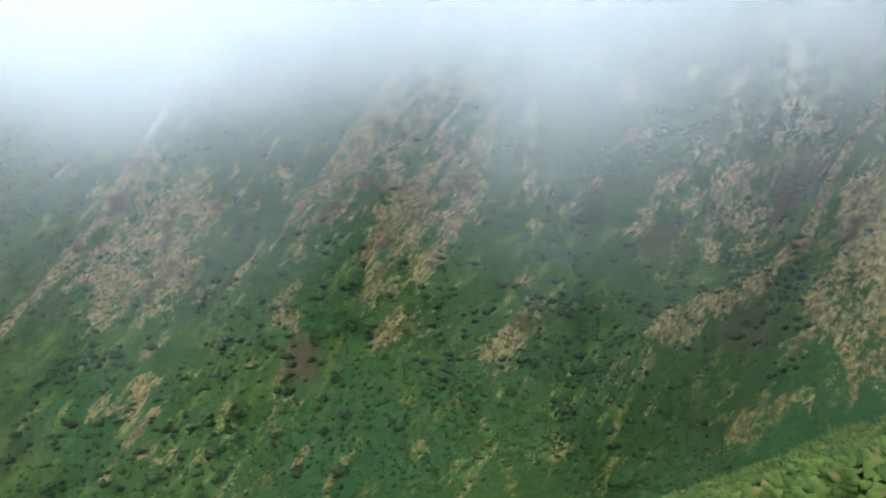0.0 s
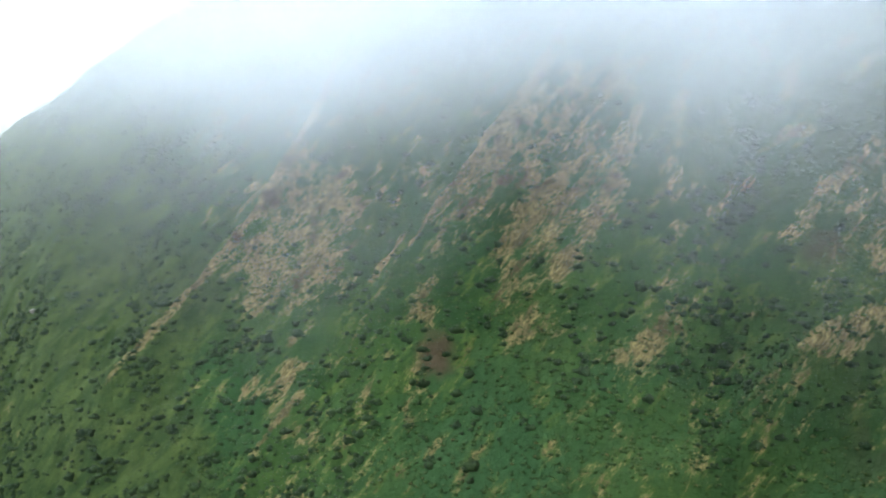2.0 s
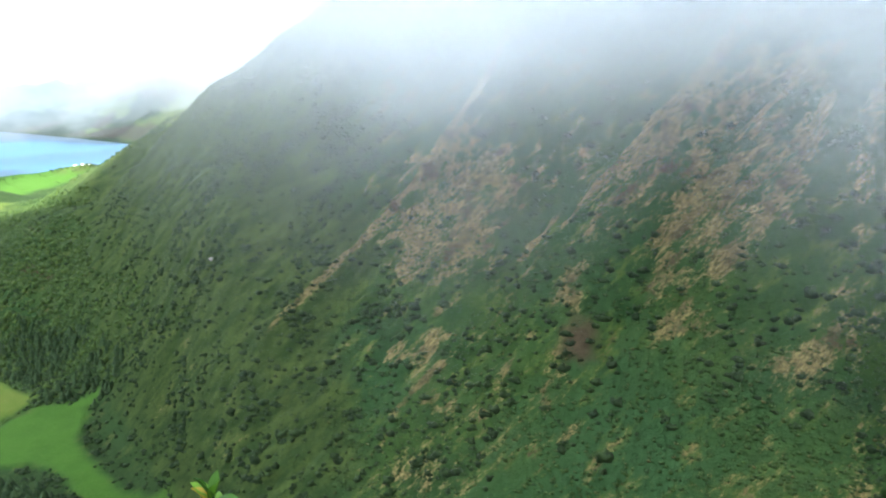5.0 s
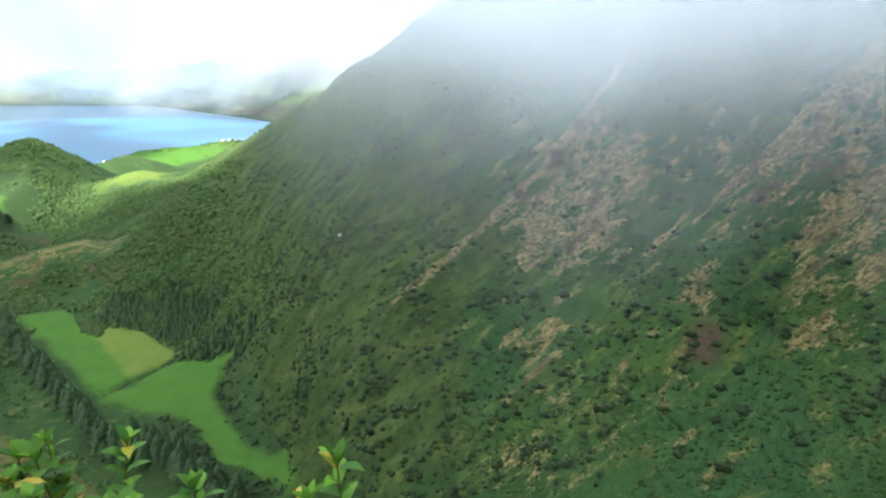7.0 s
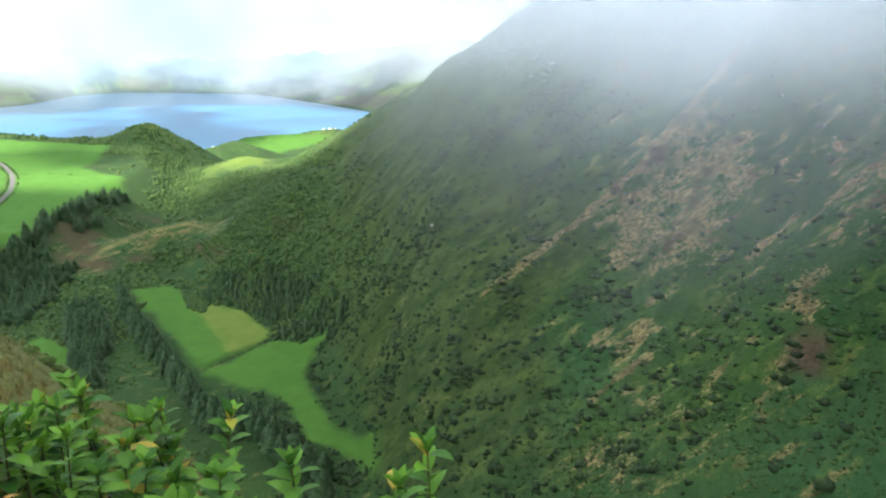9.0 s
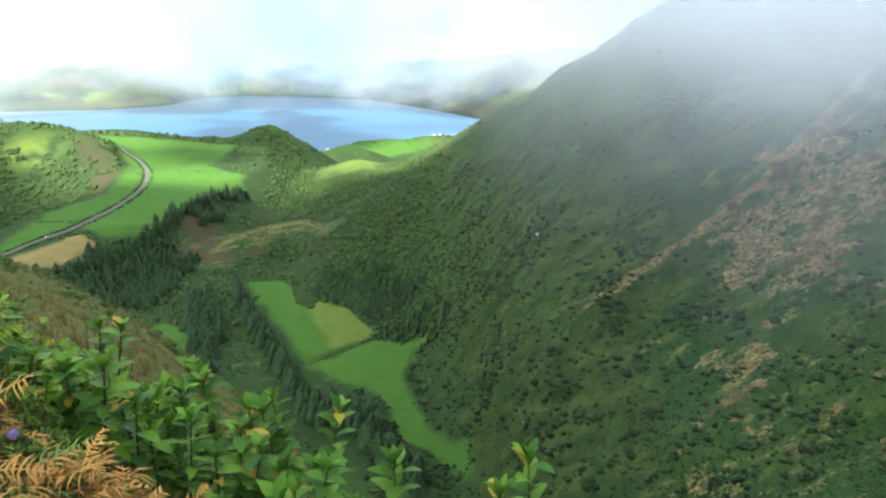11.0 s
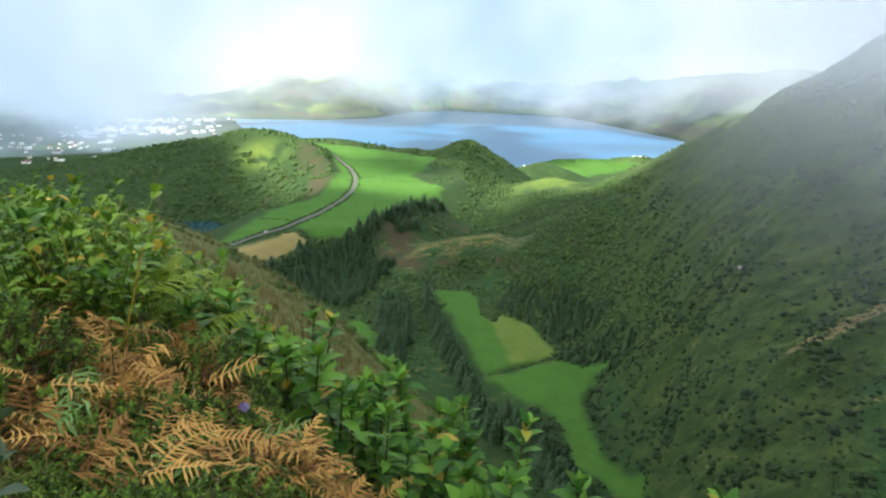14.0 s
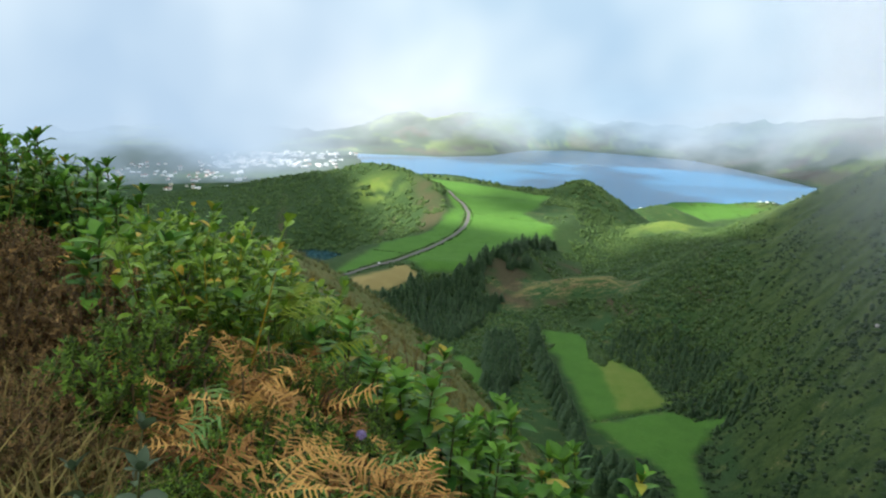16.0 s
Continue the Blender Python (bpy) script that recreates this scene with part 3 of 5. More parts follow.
def glow_haze(name, low, high, least, most, puff, seed, color, glow):
    """Distant air: emission stands in for scattered daylight, thicker with height where it turns into cloud."""
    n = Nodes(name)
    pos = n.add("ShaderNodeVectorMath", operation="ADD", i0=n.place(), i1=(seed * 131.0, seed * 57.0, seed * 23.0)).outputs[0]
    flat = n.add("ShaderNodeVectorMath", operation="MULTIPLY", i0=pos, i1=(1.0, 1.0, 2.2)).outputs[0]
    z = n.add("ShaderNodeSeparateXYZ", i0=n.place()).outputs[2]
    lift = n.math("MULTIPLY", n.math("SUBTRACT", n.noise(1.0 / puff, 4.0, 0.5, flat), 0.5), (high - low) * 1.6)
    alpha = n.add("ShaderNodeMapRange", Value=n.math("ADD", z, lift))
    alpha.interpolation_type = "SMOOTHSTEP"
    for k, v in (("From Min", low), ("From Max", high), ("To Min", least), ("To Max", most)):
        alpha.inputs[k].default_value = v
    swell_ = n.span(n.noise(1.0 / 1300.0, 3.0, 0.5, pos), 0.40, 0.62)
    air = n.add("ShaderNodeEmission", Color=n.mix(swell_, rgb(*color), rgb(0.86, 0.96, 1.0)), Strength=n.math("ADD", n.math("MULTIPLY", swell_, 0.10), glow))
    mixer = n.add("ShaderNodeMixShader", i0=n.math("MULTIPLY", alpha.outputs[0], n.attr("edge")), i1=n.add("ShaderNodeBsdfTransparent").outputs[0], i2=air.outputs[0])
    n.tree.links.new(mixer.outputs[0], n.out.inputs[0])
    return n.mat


# three haze sheets that glow by themselves, whatever light reaches them
mist("haze_near", "thin glowing sheet of bluish haze hanging over the lake", 36, 130, 2750, -20, 1000, glow_haze("haze_near", 0, 400, 0.0, 0.46, 620, 5, (0.44, 0.68, 1.0), 0.27), 7.0, 0.0, 0.3)
mist("haze_far", "glowing sheet of white cloud resting on the far crater rim", 36, 130, 3560, -20, 1300, glow_haze("haze_far", -10, 310, 0.0, 0.97, 560, 9, (0.56, 0.80, 1.0), 0.40), 7.0, 0.0, 0.45)

mist("haze_bank", "glowing sheet of blue-white haze thickening over the village and plain", 78, 135, 2650, -20, 1000, glow_haze("haze_bank", -60, 185, 0.0, 0.985, 520, 4, (0.58, 0.78, 1.0), 0.34), 12.0)

# an unseen broken deck of cloud overhead, added to shade the land: sun falls through its gaps
deck_n = 230
u = np.linspace(-6200, 6200, deck_n)
dy, dx = np.meshgrid(u, u, indexing="ij")
# seed chosen so the gaps light the ring top, low hill and village
DECK_SEED, DECK_Z = 13529, 1500.0
n_ = Nodes("cloud_deck")
body = n_.add("ShaderNodeBsdfTranslucent", Color=rgb(0.365, 0.385, 0.40))
mixer = n_.add("ShaderNodeMixShader", i0=n_.attr("edge"), i1=n_.add("ShaderNodeBsdfTransparent").outputs[0], i2=body.outputs[0])
n_.tree.links.new(mixer.outputs[0], n_.out.inputs[0])
deck_me = grid_mesh("cloud_deck", np.stack([dx, dy, DECK_Z + 6 * fbm(dx, dy, 900, 3, 3)], -1).reshape(-1, 3), deck_n, deck_n, dict(edge=deck_cover(dx, dy, DECK_SEED)))
deck_me.materials.append(n_.mat)
tagged(new("cloud_deck", deck_me), "unseen broken cloud deck overhead, added to shade the land, with sunny gaps", "cloud", kind="stuff")

# ---------------------------------------------------------------- plants: shapes


def stamp(name, shapes, where, smooth=False):
    """One mesh of many copies: shapes is a list of (corners, faces), where rows of (shape, x, y, z, turn, width, height, tilt x, tilt y)."""
    cos, faces, base = [], [], 0
    for k, x, y, z, turn, w, h, tx, ty in where:
        v, f = shapes[int(k)]
        c, s = math.cos(turn), math.sin(turn)
        p = np.empty_like(v)
        p[:, 0] = (v[:, 0] * c - v[:, 1] * s) * w + x + tx * v[:, 2] * h
        p[:, 1] = (v[:, 0] * s + v[:, 1] * c) * w + y + ty * v[:, 2] * h
        p[:, 2] = v[:, 2] * h + z
        cos.append(p)
        faces.append(f + base)
        base += len(v)
    return tri_mesh(name, np.concatenate(cos), np.concatenate(faces), smooth)


def tri_mesh(name, co, tris, smooth=False):
    me = bpy.data.meshes.new(name)
    me.vertices.add(len(co))
    me.vertices.foreach_set("co", np.ascontiguousarray(co, np.float32).ravel())
    me.loops.add(tris.size)
    me.loops.foreach_set("vertex_index", np.ascontiguousarray(tris.ravel(), np.int32))
    me.polygons.add(len(tris))
    me.polygons.foreach_set("loop_start", np.arange(0, tris.size, 3, dtype=np.int32))
    me.update()
    me.validate()
    me.polygons.foreach_set("use_smooth", np.full(len(tris), smooth))
    return me


def from_bm(name, bm, mat):
    me = bpy.data.meshes.new(name)
    bm.to_mesh(me)
    bm.free()
    me.materials.append(mat)
    return me


def part(name, me, parent, label="", m=None):
    ob = new(name, me)
    ob.parent = parent
    if m is not None:
        ob.matrix_basis = m
    return tagged(ob, label)


def thing(name, label, category, group=""):
    return tagged(new(name), label, category, group)


def place_copy(ob, m):
    """A copy at the pose m, whatever size the first one has."""
    return copy_thing(ob, m @ Matrix.Diagonal((1 / ob.scale.x, 1 / ob.scale.y, 1 / ob.scale.z, 1)))


def conifer_shape(rng, tiers, arms, lean=0.0):
    """Crown of a narrow conifer, 1 high: whorls of drooping, tapering sprays with ragged tips."""
    v, f = [], []
    for k in range(tiers):
        u = k / (tiers - 1)
        z, reach = 0.08 + 0.86 * u, (0.175 * (1 - u) ** 0.6 + 0.015) * rng.uniform(0.85, 1.1)
        for a in range(arms):
            t = 2 * math.pi * (a + 0.5 * (k % 2) + rng.uniform(-0.3, 0.3)) / arms
            r, wid = reach * rng.uniform(0.7, 1.2), reach * rng.uniform(0.42, 0.62)
            c, s = math.cos(t), math.sin(t)
            droop = rng.uniform(0.02, 0.06) * (1 - 0.6 * u)
            n = len(v)
            v += [(0, 0, z + 0.055), (c * r * 0.6 - s * wid, s * r * 0.6 + c * wid, z - droop * 0.4), (c * r, s * r, z - droop),
                  (c * r * 0.6 + s * wid, s * r * 0.6 - c * wid, z - droop * 0.4), (c * r * 0.5, s * r * 0.5, z + 0.03), (0, 0, z - 0.05)]
            f += [(n, n + 1, n + 4), (n + 1, n + 2, n + 4), (n + 2, n + 3, n + 4), (n + 3, n, n + 4), (n + 5, n + 2, n + 1), (n + 5, n + 3, n + 2)]
    n = len(v)
    v += [(0.016, 0, 0.9), (-0.008, 0.014, 0.9), (-0.008, -0.014, 0.9), (0, 0, 1.0)]
    f += [(n, n + 1, n + 3), (n + 1, n + 2, n + 3), (n + 2, n, n + 3)]
    return np.array(v, float), np.array(f, np.int32)


def bush_shape(rng, sprigs=26, level=1, flat=0.75, tuft=1.0, heart=0.36):
    """A bush about 1 wide: an uneven heart with many leafy tufts standing out of it, open between them."""
    bm = bmesh.new()
    bmesh.ops.create_icosphere(bm, subdivisions=level, radius=heart)
    off = Vector((rng.uniform(-9, 9), rng.uniform(-9, 9), rng.uniform(-9, 9)))
    for q in bm.verts:
        q.co *= 1 + 0.55 * noise.noise(q.co * 3.2 + off)
        q.co.z = q.co.z * flat + 0.26
    bm.verts.index_update()
    v = [tuple(q.co) for q in bm.verts]
    f = [tuple(q.index for q in p.verts) for p in bm.faces]
    bm.free()
    for _ in range(sprigs):
        t, e = rng.uniform(0, 2 * math.pi), math.asin(rng.uniform(-0.15, 1))
        d = Vector((math.cos(t) * math.cos(e), math.sin(t) * math.cos(e), math.sin(e) * flat))
        c = d * rng.uniform(0.28, 0.40) + Vector((0, 0, 0.26))
        side = d.cross(Vector((rng.uniform(-1, 1), rng.uniform(-1, 1), 1))).normalized()
        up = side.cross(d).normalized()
        w, l = rng.uniform(0.07, 0.14) * tuft, rng.uniform(0.10, 0.2) * tuft
        n = len(v)
        v += [tuple(c + side * w), tuple(c - side * w), tuple(c + up * w), tuple(c - up * w), tuple(c + d * l + up * rng.uniform(-0.06, 0.06))]
        f += [(n, n + 2, n + 4), (n + 2, n + 1, n + 4), (n + 1, n + 3, n + 4), (n + 3, n, n + 4)]
    return np.array(v, float), np.array(f, np.int32)


def tube(bm, pts, radii, sides=6):
    rings = []
    for p, r in zip(pts, radii):
        rings.append([bm.verts.new((p[0] + r * math.cos(2 * math.pi * k / sides), p[1] + r * math.sin(2 * math.pi * k / sides), p[2])) for k in range(sides)])
    for a, b in zip(rings, rings[1:]):
        for k in range(sides):
            bm.faces.new((a[k], a[(k + 1) % sides], b[(k + 1) % sides], b[k]))


def leaf_material(name, dark, light, old=None, gloss=0.45, trans=0.25, island=True, patch=0.0):
    """Foliage: colour varies from tuft to tuft and, where asked, in old yellowed pieces."""
    n = Nodes(name)
    rnd = n.add("ShaderNodeNewGeometry").outputs["Random Per Island"]
    if not island:
        rnd = n.math("FRACT", n.math("ADD", rnd, n.add("ShaderNodeObjectInfo").outputs["Random"]))
    color = n.mix(rnd, dark, light)
    if patch:
        color = n.mix(n.span(n.noise(patch, 3), 0.4, 0.65), color, n.mix(0.55, color, dark))
    if old is not None:
        color = n.mix(n.span(n.math("FRACT", n.math("MULTIPLY", rnd, 7.31)), 0.93, 0.97), color, old)
    return n.surface(color, gloss, None, 0.18, 0.0, trans)


def bark_material(name, a, b):
    n = Nodes(name)
    grain = n.noise(14.0, 5, 0.7)
    return n.surface(n.mix(grain, a, b), 0.95, n.bump(grain, 0.5, 0.02), 0.1)


CONIFER = leaf_material("conifer_needles", rgb(0.019, 0.048, 0.019), rgb(0.050, 0.092, 0.032), None, 0.7, 0.2, True, 0.08)
SHRUB = leaf_material("heath_shrub_leaves", rgb(0.010, 0.027, 0.010), rgb(0.028, 0.056, 0.017), None, 0.7, 0.12, True, 0.05)
WOODS = leaf_material("broadleaf_canopy", rgb(0.025, 0.060, 0.015), rgb(0.064, 0.108, 0.021), None, 0.6, 0.15, True, 0.03)
FERNS = leaf_material("slope_fern", rgb(0.030, 0.060, 0.011), rgb(0.086, 0.128, 0.022), rgb(0.13, 0.105, 0.04), 0.7, 0.15, True, 0.03)
BARK = bark_material("conifer_bark", rgb(0.045, 0.032, 0.022), rgb(0.10, 0.075, 0.055))

rng = random.Random(11)
conifers = [conifer_shape(rng, 13, 9) for _ in range(4)]
conifers_low = [conifer_shape(rng, 8, 6) for _ in range(4)]
bushes = [bush_shape(rng, 9, 1, 0.75, 1.4) for _ in range(5)]
crowns = [bush_shape(rng, 8, 1, 0.95, 1.4) for _ in range(5)]


def spread(poly, gap, seed, jitter=0.45):
    """Places on a staggered, disturbed net inside an outline."""
    p = np.array(poly)
    r = np.random.RandomState(seed)
    xs, ys = np.meshgrid(np.arange(p[:, 0].min(), p[:, 0].max(), gap), np.arange(p[:, 1].min(), p[:, 1].max(), gap))
    x = xs + r.uniform(-jitter, jitter, xs.shape) * gap
    y = ys + r.uniform(-jitter, jitter, ys.shape) * gap
    ok = inside(x, y, list(map(tuple, poly)))
    return x[ok], y[ok]


def open_ground(x, y):
    ok = np.ones(np.shape(x), bool)
    for p in (PASTURE_A, PASTURE_B, PASTURE_C, PASTURE_D, FIELD, CLEARING):
        ok &= ~inside(x, y, p)
    return ok & (line_dist(x, y, ROAD) > 9)


def closer(pts, k):
    return [(x * k, y * k) for x, y in pts]


# conifer belts: (outline, spacing)
BELT_ROW = outline((67.6, 18.9), (66.7, 20.9), (63.8, 25.0), (61.8, 28.2), (57.7, 29.0), (54.5, 32.3), (51.8, 34.2))
BELT = closer(BELT_ROW, 0.955) + closer(BELT_ROW, 0.875)[::-1]
GROVE = closer(outline((71.5, 19.3), (69.0, 19.3), (69.0, 22.5), (70.5, 25.5), (72.5, 27.5), (73.5, 26.5), (71.2, 24.4), (71.6, 23.0)), 0.93)
SCARP = outline((82.5, 18.4), (77.2, 17.2), (73.0, 15.2), (69.6, 14.0), (67.2, 13.8), (68.5, 15.5), (70.3, 17.5), (71.5, 19.5), (74.2, 21.0), (76.5, 21.0), (79.5, 19.4))
SCARP_EDGE = closer(outline((82.5, 17.5), (79.8, 17.4), (77.2, 16.3), (75.0, 15.6), (73.0, 14.4), (70.0, 13.4), (66.4, 12.4)), 0.978)
FOOT_WOOD = closer(outline((62.0, 20.0), (58.5, 22.2), (56.0, 24.2), (51.0, 24.0), (49.5, 21), (52, 18.5), (56, 16.8), (60, 17.5)), 0.965)

conifer_spots = []
for poly, gap, seed, lo, hi in ((BELT, 6.4, 1, 13, 21), (GROVE, 6.8, 2, 13, 21)):
    x, y = spread(poly, gap, seed)
    ok = open_ground(x, y)
    conifer_spots += [(a, b, rng.uniform(lo, hi)) for a, b in zip(x[ok], y[ok])]
for p, q in zip(SCARP_EDGE, SCARP_EDGE[1:]):
    n_ = int(math.dist(p, q) / 4)
    conifer_spots += [(p[0] + (q[0] - p[0]) * k / n_ + rng.uniform(-7, 7), p[1] + (q[1] - p[1]) * k / n_ + rng.uniform(-7, 7), rng.uniform(12, 21)) for k in range(n_)]
conifer_spots.sort(key=lambda s: math.hypot(s[0], s[1]))
stuff_spots = conifer_spots[300:]
conifer_spots = conifer_spots[:300]
for poly, gap, seed, lo, hi in ((SCARP, 7.0, 3, 9, 16), (FOOT_WOOD, 6.2, 4, 5.5, 9.5)):
    x, y = spread(poly, gap, seed)
    ok = open_ground(x, y) & ((fbm(x, y, 45, 3, 33) > 0.1) | (np.degrees(np.arctan2(-x, y)) > 72) | ((seed == 4) & (fbm(x, y, 22, 2, 32) > -0.15)))
    stuff_spots += [(a, b, rng.uniform(lo, hi)) for a, b in zip(x[ok], y[ok])]

bm = bmesh.new()
tube(bm, [(0, 0, -0.04), (0, 0, 0.35), (0, 0, 0.93)], (0.020, 0.015, 0.004), 7)
trunk_mesh = from_bm("conifer_trunk", bm, BARK)
crown_meshes = []
for k, (v, f) in enumerate(conifers):
    crown_meshes.append(tri_mesh("conifer_crown", v, f))
    crown_meshes[-1].materials.append(CONIFER)
first = []
for me in crown_meshes:
    tree = thing("conifer_tree", "tall dark green conifer in the shelter belt beside the pasture", "tree", "conifers of the valley belts")
    part("trunk", trunk_mesh, tree)
    part("crown", me, tree)
    first.append(tree)
for k, (x, y, h) in enumerate(conifer_spots):
    z = float(height(x, y)) - 0.4
    m = Matrix.LocRotScale((x, y, z), Euler((0, 0, rng.uniform(0, 6.28))), None)
    tree = first[k] if k < 4 else copy_thing(first[k % 4], m)
    w = h * rng.uniform(1.6, 2.2)
    tree.matrix_basis = m @ Matrix.Diagonal((w, w, h, 1))
xs, ys = np.array([s[0] for s in stuff_spots]), np.array([s[1] for s in stuff_spots])
zs = height(xs, ys)
me = stamp("conifer_forest", conifers_low, [(rng.randrange(4), s[0], s[1], z - 0.5, rng.uniform(0, 6.28), s[2] * rng.uniform(1.8, 2.5), s[2], 0, 0) for s, z in zip(stuff_spots, zs)])
me.materials.append(CONIFER)
tagged(new("conifer_forest", me), "dense dark conifer plantation below the plateau edge and mountain foot", "forest", kind="stuff")

# ---------------------------------------------------------------- shrubs on the mountain face
r = np.random.RandomState(5)
RAVINE = outline((-12.0, 31.4), (-17.0, 28.6), (-19.8, 24.3), (-22.9, 20.5), (-26.5, 16.7), (-28.4, 13.1), (-23.3, 16.6), (-19.2, 21.4), (-16.6, 24.3), (-13.6, 27.9))
N = 16000
az_s, d_s = r.uniform(-36, 58, N), 280 * (1050 / 280) ** r.uniform(0, 1, N)
x, y = plan(az_s, d_s)
z = height(x, y)
want = np.clip(0.26 + 0.34 * fbm(x, y, 40, 3, 71), 0.08, 0.8) + 0.36 * step(z, 270, 200) 
want = want + 0.35 * step(z, 215, 165) * step(az_s, 2, 14) - 0.25 * step(z, 300, 400) * step(az_s, 34, 26)
want = want - 0.45 * step(dry_at(x, y, z, az_s), 0.35, 0.6)
for pts, h, w in RIBS:
    if h < 0:
        want = want + 0.35 * np.exp(-(line_dist(x, y, pts) / 10) ** 2)
ok = (z > 118) & (z < 520) & (r.uniform(0, 1, N) < want) & open_ground(x, y)
x, y = x[ok], y[ok]
size = 1.3 + 5.4 * r.uniform(0, 1, len(x)) ** 3.0
# thicker heath on the shoulder towards the lake, in clumps with turf between
N = 21000
az_s, d_s = r.uniform(25, 57, N), 380 * (1150 / 380) ** r.uniform(0, 1, N)
hx, hy = plan(az_s, d_s)
hz = height(hx, hy)
want = step(az_s, 25, 33) * np.clip(0.36 + 1.15 * fbm(hx, hy, 30, 3, 72), 0.05, 1) * (1 - 0.4 * step(az_s, 41, 47))
ok = (hz > 118) & (hz < 430) & (r.uniform(0, 1, N) < want) & open_ground(hx, hy)
x, y = np.concatenate([x, hx[ok]]), np.concatenate([y, hy[ok]])
size = np.concatenate([size, 1.8 + 3.8 * r.uniform(0, 1, ok.sum()) ** 1.8])
# dense dark scrub in the ravine behind the sharp rib
hx, hy = spread(RAVINE, 4.6, 25)
ok = fbm(hx, hy, 20, 2, 74) > -0.45
x, y = np.concatenate([x, hx[ok]]), np.concatenate([y, hy[ok]])
size = np.concatenate([size, 1.8 + 4.0 * r.uniform(0, 1, ok.sum()) ** 1.6])
for p, q_ in zip(RIBS[8][0], RIBS[8][0][1:]):
    k_ = int(math.dist(p, q_) / 1.6)
    t_ = r.uniform(0, 1, k_)
    x = np.concatenate([x, p[0] + (q_[0] - p[0]) * t_ + r.normal(0, 3.5, k_)])
    y = np.concatenate([y, p[1] + (q_[1] - p[1]) * t_ + r.normal(0, 3.5, k_)])
    size = np.concatenate([size, 1.5 + 3.5 * r.uniform(0, 1, k_) ** 2])
# lone large shrubs
for bearing, dip, s_ in ((26.1, 19.2, 8.5), (23.6, 19.6, 8), (-11.2, 10.1, 10), (-5.0, 17.5, 8), (-11.5, 16.4, 8), (10.4, 27.7, 6), (9.0, 31.2, 8), (-0.8, 24.8, 7), (13.3, 25.4, 6.5),
                         (-14.5, 27.7, 7), (-6.0, 25.3, 6), (-3.7, 19.8, 7), (-17.4, 20.3, 7), (-9.1, 12.9, 7), (-8.5, 14.7, 6), (12.9, 30.8, 6), (28.5, 33.5, 7), (26.0, 32.6, 7)):
    px_, py_ = meet(bearing, dip)
    x, y, size = np.append(x, px_), np.append(y, py_), np.append(size, s_)
# scrub on the nearest foot of the face
a_, d_ = r.uniform(-32, 27, 3600), r.uniform(262, 440, 3600)
fx, fy = plan(a_, d_)
keep_ = r.uniform(0, 1, 3600) < 0.20 + 0.35 * fbm(fx, fy, 24, 3, 75)
x, y = np.concatenate([x, fx[keep_]]), np.concatenate([y, fy[keep_]])
size = np.concatenate([size, 1.2 + 4.2 * r.uniform(0, 1, keep_.sum()) ** 2.6])
# none grow high up in the cloud
low_ = height(x, y) < 385
x, y, size = x[low_], y[low_], size[low_]
# younger growth huddles round the larger shrubs
big = np.flatnonzero(size > 3.6)
kin = np.repeat(big, 1)
turn_, reach_ = r.uniform(0, 6.28, len(kin)), size[kin] * r.uniform(0.5, 0.95, len(kin))
x, y = np.concatenate([x, x[kin] + reach_ * np.cos(turn_)]), np.concatenate([y, y[kin] + reach_ * np.sin(turn_)])
z, size = height(x, y), np.concatenate([size, size[kin] * r.uniform(0.35, 0.75, len(kin))])
me = stamp("slope_shrubs", bushes, [(rng.randrange(5), a, b, c - 0.25 * s, rng.uniform(0, 6.28), s * rng.uniform(0.9, 1.4), s * rng.uniform(0.75, 1.1), 0, 0) for a, b, c, s in zip(x, y, z, size)], True)
me.materials.append(SHRUB)
tagged(new("slope_shrubs", me), "dark evergreen shrubs dotted over the steep mountain face", "shrubs", kind="stuff")

# cushions of fern that make the lower face lumpy
a_, d_ = r.uniform(-34, 34, 11000), 240 * (480 / 240) ** r.uniform(0, 1, 11000)
x, y = plan(a_, d_)
ok = fbm(x, y, 28, 3, 76) > -0.25
x, y = x[ok], y[ok]
me = stamp("slope_fern_cushions", crowns, [(rng.randrange(5), a, b, c - 0.30 * s, rng.uniform(0, 6.28), s * 1.5, s * 0.8, 0, 0) for a, b, c, s in zip(x, y, height(x, y), r.uniform(0.7, 2.1, len(x)))], True)
me.materials.append(leaf_material("slope_fern_green", rgb(0.014, 0.038, 0.011), rgb(0.046, 0.086, 0.020), rgb(0.10, 0.085, 0.035), 0.8, 0.15, True, 0.04))
tagged(new("slope_fern_cushions", me), "cushions of green fern over the lower mountain face", "fern", kind="stuff")

# woods on the tuff ring, the cone, the low hills and the far plateau edge
wood_rows = []


def wood_at(x, y, lo, hi):
    grassy = (line_dist(x, y, KNOLL) < 34) | (np.hypot(x - plan(57.4, 1285)[0], y - plan(57.4, 1285)[1]) < 78)
    cone = (np.hypot(x - plan(64.0, 1500)[0], y - plan(64.0, 1500)[1]) < 110) & (np.degrees(np.arctan2(-x, y)) < 63.6)
    # ring trees left out so lime ground imitates sunlit canopy
    sun_patch = (np.hypot(x - plan(80.9, 1400)[0], y - plan(80.9, 1400)[1]) < 62) & (fbm(x, y, 22, 2, 45) < 0.25)
    bare = grassy | sun_patch | (cone & (vnoise(x / 14, y / 14, 44) < 0.15))
    x, y = x[~bare], y[~bare]
    z = height(x, y)
    for a, b, c in zip(x, y, z):
        s = rng.uniform(lo, hi)
        wood_rows.append((rng.randrange(5), a, b, c - 0.38 * s, rng.uniform(0, 6.28), s * rng.uniform(1.0, 1.4), s * rng.uniform(0.9, 1.3), 0, 0))


